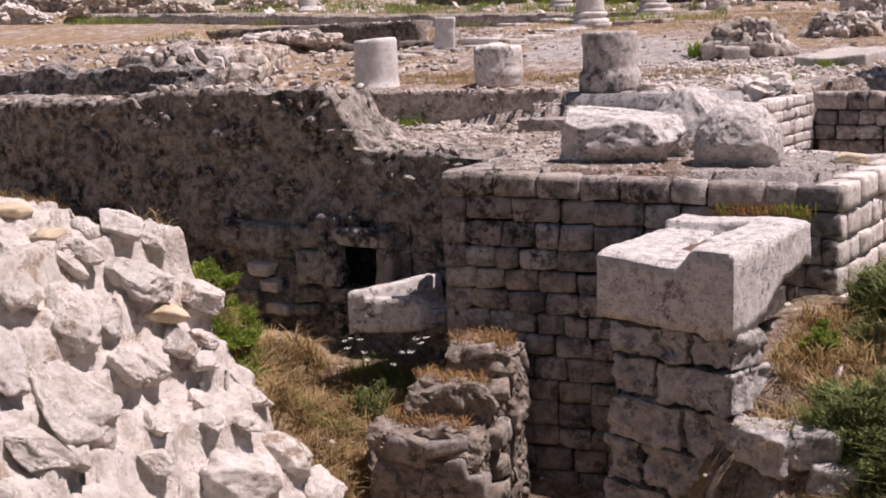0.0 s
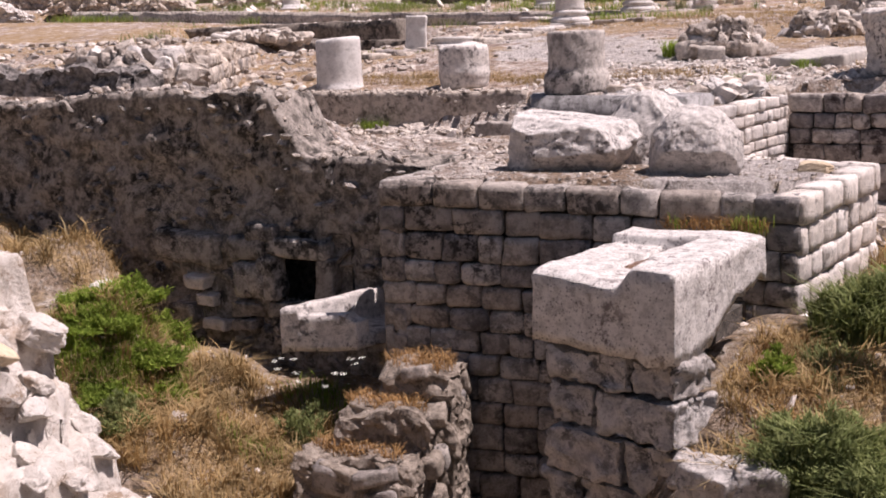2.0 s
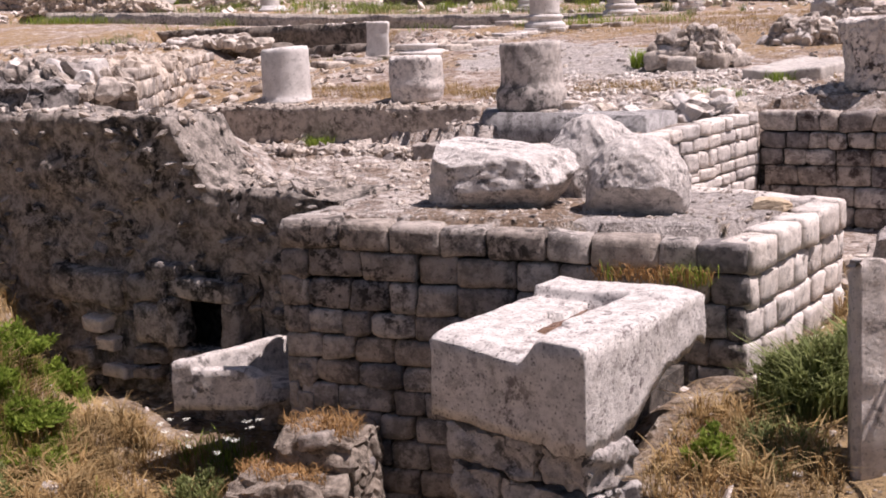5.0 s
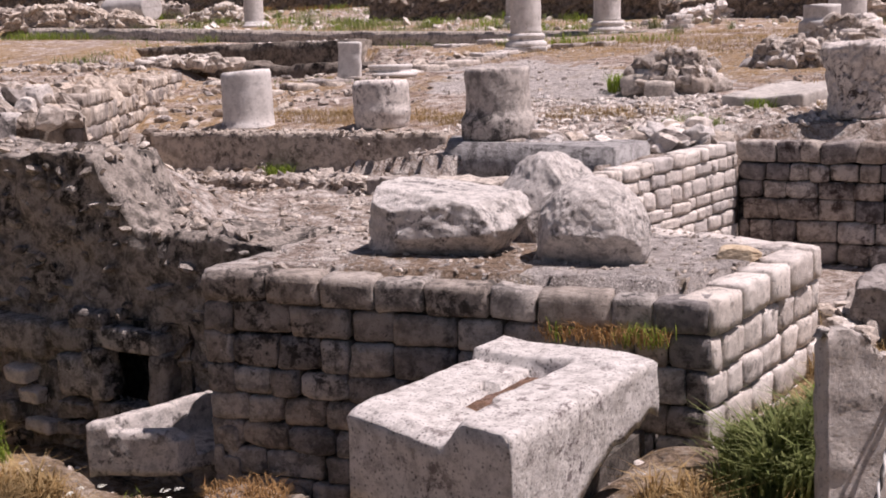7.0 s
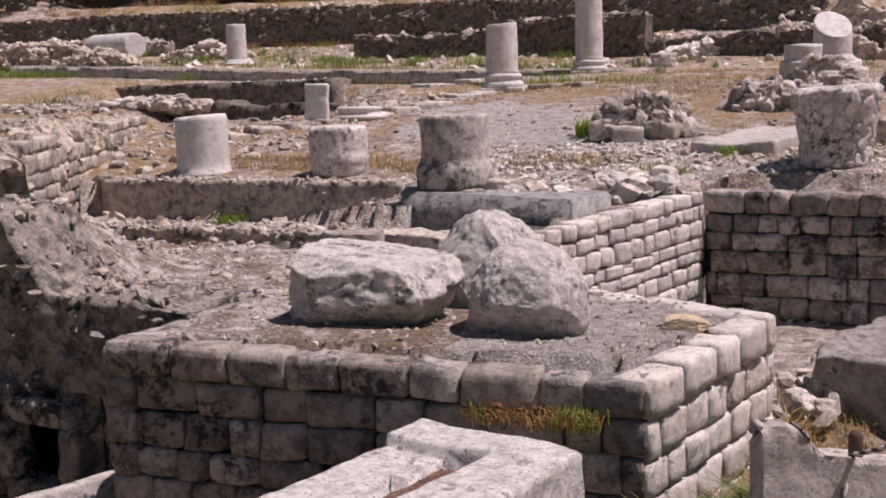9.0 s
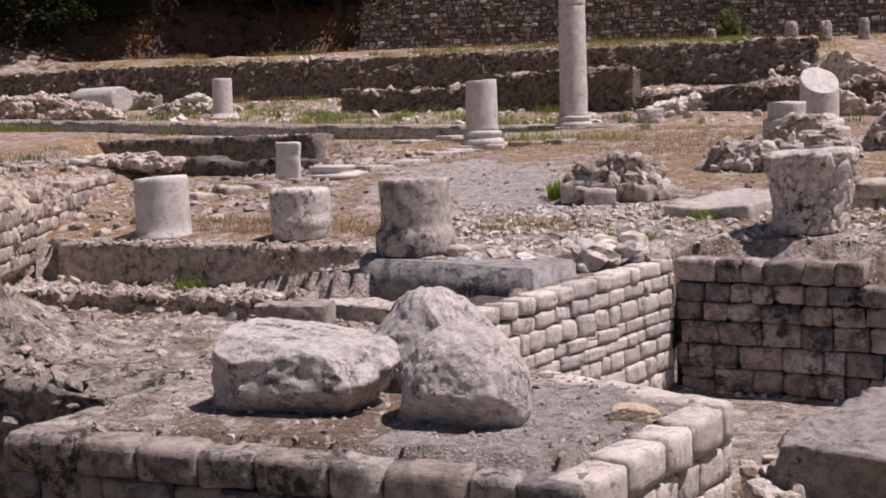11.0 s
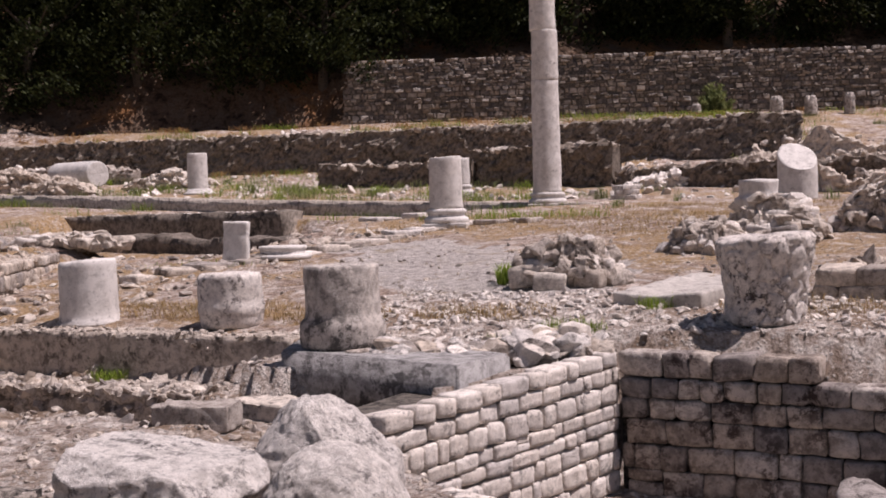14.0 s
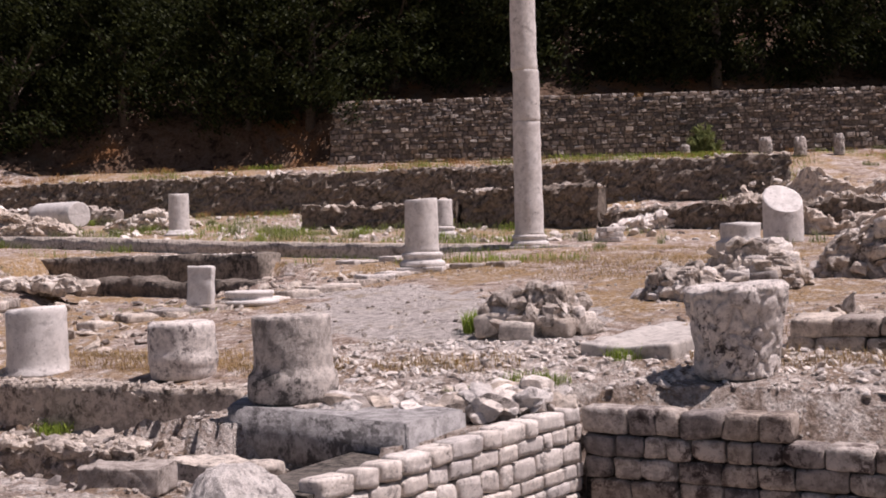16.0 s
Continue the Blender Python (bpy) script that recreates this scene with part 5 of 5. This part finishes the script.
bm = bmesh.new()
NUX, NUY = 260, 170
rows_ = []
for i in range(NUX + 1):
    row = []
    for j in range(NUY + 1):
        x, y = -6.0 + 3.6 * i / NUX, 2.3 + 2.1 * j / NUY
        row.append(bm.verts.new((x, y, mass_z(x, y))))
    rows_.append(row)
for i in range(NUX):
    for j in range(NUY):
        bm.faces.new((rows_[i][j], rows_[i + 1][j], rows_[i + 1][j + 1], rows_[i][j + 1]))
border = [e for e in bm.edges if e.is_boundary]
ext = bmesh.ops.extrude_edge_only(bm, edges=border)
for v in [g for g in ext["geom"] if isinstance(g, bmesh.types.BMVert)]:
    v.co.z = -0.4
crag(bm, 4.4, 0.022, 0.012, 3, 0.3, 5.0)
crag(bm, 10.0, 0.006, 0.005, 7, 0.6, 20.0)
mass = tagged(part("rubble_mass", bm, WHITE), "sun-bleached mass of mortared white rubble beside the pit", "ruin")
rng = random.Random(95)
chunks = []
for i in range(1500):
    x, y = rng.uniform(-3.70, -2.55), rng.uniform(2.45, 4.16)
    sz = 0.07 + 0.16 * rng.random() ** 1.8
    if len(chunks) < 62 and all(math.hypot(x - q[0], y - q[1]) > 0.62 * (sz + q[2]) for q in chunks):
        chunks.append((x, y, sz))
for i, (x, y, sz) in enumerate(chunks):
    bm = rock(sz * rng.uniform(1.1, 1.6), sz, sz * rng.uniform(0.5, 0.8), 900 + i, 5, 0.3, 12, 2.0, 0.5)
    o = part("stone", bm, WHITE, mass)
    o.matrix_world = pose(x, y, mass_z(x, y) - sz * 0.66, rng.uniform(-15, 15), rng.uniform(5, 45), rng.uniform(-30, 30))
for i, (x, y, sz) in enumerate(((-3.70, 3.66, 0.10), (-4.2, 3.88, 0.09), (-3.33, 3.82, 0.09))):
    o = part("stone", rock(sz * 1.3, sz, sz * 0.5, 990 + i, 4, 0.25, 8), OCHRE, mass, "ochre stone set in the mortar")
    o.matrix_world = pose(x, y, mass_z(x, y) - sz * 0.45, rng.uniform(-10, 10), rng.uniform(0, 15), rng.uniform(0, 360))

bm = bmesh.new()
outline = [(0, 0.2), (0, 1.96), (0.012, 1.99), (0.04, 2.01), (0.17, 2.01), (0.205, 1.985), (0.22, 1.95), (0.235, 1.90), (0.27, 1.875), (0.31, 1.87), (0.95, 1.86), (1.0, 1.80), (1.0, 0.2)]
front = [bm.verts.new((u, 0, z)) for u, z in outline]
backv = [bm.verts.new((u, 0.22, z - 0.01)) for u, z in outline]
bm.faces.new(front)
bm.faces.new(backv[::-1])
for i in range(len(outline)):
    j = (i + 1) % len(outline)
    bm.faces.new((front[j], front[i], backv[i], backv[j]))
bmesh.ops.bevel(bm, geom=[e for e in bm.edges if e.calc_length() > 0.2], offset=0.035, segments=3, affect="EDGES")
bmesh.ops.recalc_face_normals(bm, faces=bm.faces[:])
for i in range(1, 26):
    for co, no in (((i * 0.04, 0, 0), (1, 0, 0)), ((0, 0, 1.2 + i * 0.04), (0, 0, 1))):
        bmesh.ops.bisect_plane(bm, geom=bm.verts[:] + bm.edges[:] + bm.faces[:], plane_co=co, plane_no=no)
bm.normal_update()
for v in bm.verts:
    v.co += v.normal * (0.012 * fbm(v.co, 9, 4))
notched = tagged(part("notched_slab", bm, PALE), "upright pale stone slab with a notched top", "slab")
notched.matrix_world = pose(-0.73, 8.24, -0.06, -7, 0, 20)
o = part("iron_pin", lathe([(0.03, 0), (0.03, 0.13), (0.02, 0.15), (0.0, 0.155)], 12), IRON)
o.matrix_world = pose(-0.45, 8.68, 1.74)
tagged(o, "short rusty iron pin set in the stone slab", "pin")


def cord(p, q, sag, r=0.012, n=90):
    """A two-coloured twisted cord hanging from p to q."""
    top = empty("cord", "black and white twisted barrier cord", "rope")
    p, q = Vector(p), Vector(q)
    for strand in range(2):
        cu = bpy.data.curves.new("strand", "CURVE")
        cu.dimensions, cu.bevel_depth, cu.bevel_resolution = "3D", r * 0.62, 2
        sp = cu.splines.new("POLY")
        sp.points.add(n)
        for i in range(n + 1):
            f = i / n
            c = p.lerp(q, f) - Vector((0, 0, sag * 4 * f * (1 - f)))
            a = f * n * 0.55 + strand * math.pi
            sp.points[i].co = (c.x + math.cos(a) * r * 0.5, c.y + math.sin(a) * r * 0.5, c.z, 1)
        dg = new("strand_curve", cu)
        bpy.context.view_layer.update()
        me = bpy.data.meshes.new_from_object(dg.evaluated_get(bpy.context.evaluated_depsgraph_get()))
        bpy.data.objects.remove(dg)
        o = link_mesh("strand", me, ROPE_W if strand == 0 else ROPE_D, top)
    return top


cord((-0.46, 8.64, 1.80), (-0.56, 8.05, 0.95), 0.02)
cord((-0.46, 8.64, 1.80), (0.05, 7.6, 2.3), 0.02)

for i, (x, y, z, rx, ry, rz, mat) in enumerate(((-1.25, 12.0, 1.5, 0.26, 0.24, 0.26, PALE), (-1.25, 11.55, 1.4, 0.2, 0.2, 0.14, PALE), (-1.35, 11.75, 1.3, 0.16, 0.16, 0.12, RUBBLE),
                                             (-1.2, 12.5, 1.55, 0.24, 0.2, 0.25, RUBBLE), (-1.3, 12.1, 1.0, 0.22, 0.2, 0.2, RUBBLE))):
    o = part("boulder", rock(rx, ry, rz, 930 + i, 5, 0.3, 11), mat)
    o.matrix_world = pose(x, y, min(z, ground_z(x, y)) - 0.04, 0, 0, i * 67)
    tagged(o, "pale weathered rock beside the sunken room", "rock", "rocks beside the sunken room")


long_block = tagged(part("long_block", crag(rough_box(0.85, 2.4, 0.62, 40, 0.03, 0.04, 14.0, 4), 3.0, 0.03, 0.015, 5, 0.5, 12.0), RUBBLE), "long squared limestone block beside the sunken room", "stone block")
long_block.matrix_world = pose(-0.55, 12.72, 0.90, 0, 0, -10)
wedge = [((rng.uniform(-1.42, -1.0), rng.uniform(11.2, 12.3), 0), rng.uniform(0.03, 0.11)) for _ in range(120)]
wedge = [((x, y, max(1.25, ground_z(x, y)) + rng.uniform(-0.2, 0.02)), k) for (x, y, _), k in wedge]
chips("wedge_rubble", wedge, RUBBLE, 71, "rubble wedged between the platform and the block", "rubble")


# ---- plants ----
def blades(name, spots, mat, seed, label, category, lean=0.5):
    """Grass blades as one mesh. spots: (x, y, z, height)."""
    rng = random.Random(seed)
    vs, fs = [], []
    for x, y, z, h in spots:
        a = rng.uniform(0, 6.283)
        d = Vector((math.cos(a), math.sin(a), 0))
        side = Vector((-d.y, d.x, 0)) * max(0.0035, h * 0.028)
        bend = d * h * rng.uniform(0.1, lean)
        p = Vector((x, y, z - 0.01))
        m = p + bend * 0.35 + Vector((0, 0, h * 0.6))
        t = p + bend * 1.3 + Vector((0, 0, h * rng.uniform(0.7, 1.0)))
        k = len(vs)
        vs += [p - side, p + side, m + side * 0.8, m - side * 0.8, t]
        fs += [(k, k + 1, k + 2, k + 3), (k + 3, k + 2, k + 4)]
    return tagged(raw(name, vs, fs, mat), label, category, kind="stuff")


def patch(cx, cy, rx, ry, n, h0, h1, rng, zf=None):
    out = []
    for _ in range(n):
        a, k = rng.uniform(0, 6.283), rng.random() ** 0.6
        x, y = cx + math.cos(a) * rx * k, cy + math.sin(a) * ry * k
        out.append((x, y, zf + rng.uniform(-0.06, 0.01) if zf is not None else ground_z(x, y), rng.uniform(h0, h1)))
    return out


rng = random.Random(301)
dry = []
for cx, cy, rx, ry, n in ((-5.9, 8.3, 1.0, 0.7, 3600), (-6.4, 7.6, 0.8, 0.7, 2200), (-5.2, 7.6, 0.6, 0.5, 1200), (-7.8, 8.9, 1.0, 0.5, 900), (-9.5, 9.2, 1.2, 0.3, 700), (-1.3, 8.2, 0.5, 0.8, 1400), (-1.0, 9.8, 0.4, 0.8, 700), (-0.9, 7.3, 0.8, 0.6, 900), (-1.1, 11.3, 0.4, 0.6, 400)):
    dry += patch(cx, cy, rx, ry, int(n * 1.9), 0.03, 0.13, rng)
    for _ in range(n // 45):
        a, k = rng.uniform(0, 6.283), rng.random() ** 0.5
        dry += patch(cx + math.cos(a) * rx * k, cy + math.sin(a) * ry * k, 0.05, 0.05, 26, 0.08, 0.24, rng)
for cx, cy, rx, ry, n in ((-8.2, 16.3, 1.4, 0.5, 1300), (-6.3, 16.1, 0.7, 0.4, 700), (-4.7, 16.4, 0.8, 0.4, 500), (-7.0, 25.5, 4.0, 1.6, 2600), (-4.5, 24.0, 2.4, 1.5, 1400), (-5.0, 29.0, 4.0, 2.0, 1800), (-1.0, 18.6, 2.0, 0.8, 700), (-1.2, 16.9, 1.3, 0.3, 400), (-20, 36, 9, 1.5, 1200), (-30, 33, 5, 3, 1200), (-22, 26, 5, 3, 600)):
    dry += patch(cx, cy, rx, ry, int(n * 1.6), 0.03, 0.12, rng)
blades("dry_grass", dry, STRAW, 1, "dry straw grass on the ground", "grass", 1.5)
rust = []
for cx, cy, rx, ry, n, z in ((-4.2, 8.6, 0.28, 0.22, 900, 0.61), (-4.28, 8.2, 0.33, 0.16, 900, 0.39), (-4.35, 7.9, 0.38, 0.14, 700, 0.13), (-1.95, 9.85, 0.14, 0.1, 220, 1.80), (-1.55, 8.35, 0.16, 0.3, 300, None), (-1.25, 8.9, 0.14, 0.3, 200, None), (-1.2, 11.5, 0.2, 0.4, 500, None), (-1.35, 7.9, 0.3, 0.3, 300, None), (-2.2, 9.32, 0.42, 0.12, 700, 1.62), (-2.05, 9.95, 0.22, 0.16, 420, 1.80), (-2.9, 9.75, 0.3, 0.15, 260, 1.82)):
    rust += patch(cx, cy, rx, ry, n, 0.03, 0.09, rng, z)
for side, n in ((-3.4, 500), (-2.2, 300), (6.0, 260), (8.5, 300), (12.0, 200)):
    x, y = spot(side, 55.6)
    rust += patch(x, y, 1.1, 0.5, n, 0.12, 0.4, rng, 9.85)
blades("dead_stems", rust, RUST, 2, "rusty dead stems lying on the stones", "grass", 1.4)
green = []
for cx, cy, rx, ry, n, h in ((-5.3, 8.95, 0.4, 0.3, 400, 0.2), (-5.35, 8.0, 0.3, 0.2, 200, 0.18), (-8.3, 14.9, 0.25, 0.12, 260, 0.16), (-3.5, 15.8, 0.35, 0.2, 300, 0.14), (-3.9, 15.25, 0.2, 0.15, 200, 0.13), (-3.0, 16.8, 0.2, 0.15, 220, 0.16),
                             (-5.1, 18.0, 0.15, 0.15, 200, 0.3), (-8.6, 26.0, 2.0, 0.5, 600, 0.25), (-12, 30.6, 3, 0.5, 300, 0.2), (-31, 34, 2, 1, 500, 0.4), (-19, 42, 2, 1, 300, 0.4), (-14, 56.0, 6, 2.0, 1500, 0.35), (-10.6, 19.5, 1.0, 0.6, 200, 0.1)):
    green += patch(cx, cy, rx, ry, n, h * 0.4, h, rng)
for _ in range(12):
    green += patch(-2.15 + rng.uniform(-0.42, 0.36), 9.31 + rng.uniform(-0.06, 0.06), 0.07, 0.05, rng.randrange(10, 34), 0.03, 0.13, rng, 1.61)
green += patch(-1.98, 9.9, 0.08, 0.06, 120, 0.04, 0.1, rng, 1.82)
for cx, cy, rx, ry, n in ((-6.85, 8.35, 0.5, 0.4, 2600), (-6.45, 8.05, 0.45, 0.4, 2200), (-6.7, 7.7, 0.45, 0.35, 1500), (-6.95, 8.95, 0.25, 0.2, 500)):
    for _ in range(n // 24):
        a, k = rng.uniform(0, 6.283), rng.random() ** 0.6
        green += patch(cx + math.cos(a) * rx * k, cy + math.sin(a) * ry * k, 0.07, 0.07, 24, 0.06, 0.25 - 0.12 * k, rng)
blades("green_grass", green, GREEN, 3, "green weeds and grass in tufts", "grass", 0.7)


# sparse weeds over the far field, in clumps
far_green, far_olive = [], []
for _ in range(360):
    if rng.random() < 0.6:
        x, y = rng.uniform(-32, -11), rng.uniform(33.0, 44.0)
    else:
        x, y = spot(rng.uniform(-12, 16), rng.uniform(24, 53))
    n, w, hh = rng.randrange(20, 90), rng.uniform(0.15, 0.9), rng.uniform(0.12, 0.42)
    (far_green if rng.random() < 0.45 else far_olive).extend(patch(x, y, w, w * 0.6, n, hh * 0.3, hh, rng))
far_rust = []
for _ in range(230):
    x, y = spot(rng.uniform(-27, 22), rng.uniform(47.0, 55.0))
    w = rng.uniform(0.3, 1.2)
    rng.choice((far_green, far_olive, far_rust, far_rust)).extend(patch(x, y, w, w * 0.5, rng.randrange(40, 160), 0.06, 0.3, rng))
blades("dead_stems", far_rust, RUST, 10, "rusty dead stems on the far terrace", "grass", 1.2)
blades("weeds", far_green, GREEN, 8, "green weeds among the far ruins", "weeds", 1.0)
blades("weeds", far_olive, OLIVE, 9, "dull olive weeds among the far ruins", "weeds", 1.0)


def bush(x, y, w, h, mat, label, seed, leaves=6500, size=0.013, z=None):
    """A ragged low plant: many leaning stems, each with narrow leaves along its upper part."""
    rng = random.Random(seed)
    top = empty("bush", label, "bush", "low shrubs", pose(x, y, ground_z(x, y) if z is None else z))
    bm = bmesh.new()
    tips = []
    for i in range(46):
        a, k = rng.uniform(0, 6.283), rng.random() ** 0.7
        foot = Vector((math.cos(a), math.sin(a), 0)) * w * 0.55 * k + Vector((0, 0, -0.04))
        t = foot * 1.5 + Vector((rng.gauss(0, 0.12) * w, rng.gauss(0, 0.12) * w, h * rng.uniform(0.45, 1.15) * (1.1 - 0.55 * k)))
        limb(bm, foot, t, 0.005, 0.002, 4)
        tips.append((foot, t))
    part("stem", bm, BARK, top)
    vs, fs = [], []
    for _ in range(int(leaves * 1.4)):
        f, t = rng.choice(tips)
        p = f.lerp(t, 1.05 - 0.8 * rng.random() ** 1.5) + Vector((rng.gauss(0, 1), rng.gauss(0, 1), rng.gauss(0, 0.7))) * w * 0.075
        p.z = max(0.01, p.z)
        u = ((t - f).normalized() * 0.9 + Vector((rng.gauss(0, 0.6), rng.gauss(0, 0.6), rng.gauss(0, 0.5)))).normalized()
        v = u.cross(Vector((rng.gauss(0, 1), rng.gauss(0, 1), rng.gauss(0, 1)))).normalized()
        s = size * rng.uniform(0.5, 1.3)
        k = len(vs)
        vs += [p - u * s * 1.9, p + v * s * 0.5, p + u * s * 1.9, p - v * s * 0.5]
        fs.append((k, k + 1, k + 2, k + 3))
    raw("foliage", vs, fs, mat, top)
    return top


for i, (x, y, w, h) in enumerate(((-6.85, 8.45, 0.34, 0.30), (-6.45, 8.15, 0.32, 0.26), (-6.75, 7.95, 0.34, 0.28), (-7.05, 8.1, 0.30, 0.24), (-6.95, 8.95, 0.24, 0.3), (-6.2, 7.95, 0.28, 0.26), (-6.5, 7.55, 0.3, 0.24))):
    bush(x, y, w, h * 0.75, GREEN, "bright green leafy weed in the pit", 1 + i, 4200, 0.014)
bush(-6.15, 7.45, 0.30, 0.30, OLIVE, "grey green low shrub in the pit", 13)
bush(-1.12, 9.1, 0.34, 0.42, OLIVE, "grey green shrub beside the lit wall", 4)
bush(-0.95, 9.75, 0.30, 0.40, GREEN, "green shrub beside the lit wall", 5)
bush(-1.05, 7.35, 0.42, 0.36, OLIVE, "dark green spreading shrub on the slope", 6, 9000)
bush(-0.75, 7.0, 0.36, 0.3, OLIVE, "dark green spreading shrub on the slope", 7, 7000)
bush(-1.5, 8.25, 0.16, 0.22, GREEN, "small green weed beside the pier", 8, 2200)
bush(-5.15, 8.4, 0.24, 0.34, OLIVE, "flowering weed beside the small basin", 10, 2200)
wx, wy = spot(11.8, 53.8)
bush(wx, wy, 0.8, 1.2, OLIVE, "green shrub before the retaining wall", 11, 3600, 0.05)
soft_green = []
for cx, cy, rx, ry, n, h in ((-1.12, 9.1, 0.34, 0.34, 1700, 0.44), (-0.95, 9.75, 0.3, 0.35, 1400, 0.42), (-1.05, 7.35, 0.42, 0.35, 1900, 0.36), (-0.75, 7.0, 0.4, 0.3, 1300, 0.32), (-1.2, 8.5, 0.25, 0.35, 600, 0.2)):
    for _ in range(n // 20):
        a, k = rng.uniform(0, 6.283), rng.random() ** 0.6
        soft_green += patch(cx + math.cos(a) * rx * k, cy + math.sin(a) * ry * k, 0.06, 0.06, 20, h * 0.4, h * (1.15 - 0.6 * k), rng)
blades("weeds", soft_green, OLIVE, 12, "fine grey green weeds growing through low shrubs", "weeds", 0.9)
# white umbels of the flowering weed
vs, fs = [], []
rng = random.Random(330)
for _ in range(13):
    c = Vector((-5.05 + rng.uniform(-0.35, 0.4), 8.38 + rng.uniform(-0.15, 0.2), 0.34 + rng.uniform(0, 0.24)))
    for _ in range(16):
        p = c + Vector((rng.gauss(0, 0.014), rng.gauss(0, 0.014), rng.gauss(0, 0.004)))
        k = len(vs)
        vs += [p + Vector((0.007, 0, 0)), p + Vector((0, 0.007, 0.002)), p + Vector((-0.007, 0, 0)), p + Vector((0, -0.007, 0.002))]
        fs.append((k, k + 1, k + 2, k + 3))
tagged(raw("white_flowers", vs, fs, PETAL), "small white flower heads among the weeds", "flowers", kind="stuff")

# ---- loose stones ----
rng = random.Random(340)


def scatter(n, x0, x1, y0, y1, s0, s1, test=None):
    out = []
    for _ in range(n):
        x, y = rng.uniform(x0, x1), rng.uniform(y0, y1)
        if test is None or test(x, y):
            s = s0 + (s1 - s0) * rng.random() ** 3
            out.append(((x, y, ground_z(x, y) + s * 0.15), s))
    return out


chips("platform_chips", scatter(1900, -4.6, -1.5, 9.0, 12.4, 0.006, 0.026, lambda x, y: inside(PLATFORM, x, y)), RUBBLE, 41, "loose pale stone chips on the platform", "rubble")
chips("strip_rubble", scatter(1900, -8.9, -4.4, 10.3, 15.0, 0.010, 0.055), RUBBLE, 42, "loose rubble on the ruin floor", "rubble")
chips("terrace_chips", scatter(4200, -6.3, 2.0, 15.3, 17.6, 0.008, 0.06), PALE, 43, "loose chips on the terrace", "rubble")
chips("field_stones", scatter(3000, -16.0, 1.0, 16.0, 27.0, 0.010, 0.045), RUBBLE, 44, "pale stones scattered over the dry field", "rubble")
chips("far_stones", scatter(1900, -42.0, 6.0, 34.0, 50.0, 0.03, 0.20, lambda x, y: depth_of(x, y) < 52), PALE, 45, "pale stones scattered among the far ruins", "rubble")
chips("pit_stones", scatter(260, -8.4, -0.4, 6.6, 9.4, 0.012, 0.06), PALE, 46, "small pale stones in the pit", "rubble")
chips("left_rubble", scatter(2600, -22.0, -9.0, 11.5, 24.0, 0.02, 0.13), RUBBLE, 47, "broken rubble on the left terrace", "rubble")
for i, (x, y, s) in enumerate(((-5.78, 7.72, 0.10), (-7.2, 8.5, 0.14), (-6.2, 7.1, 0.12))):
    o = part("loose_stone", rock(s * 1.2, s, s * 0.7, 960 + i, 3, 0.2, 8), PALE)
    o.matrix_world = pose(x, y, ground_z(x, y) - 0.02, 0, 0, i * 70)
    tagged(o, "loose pale stone lying in dry grass", "stone", "loose stones in the pit")
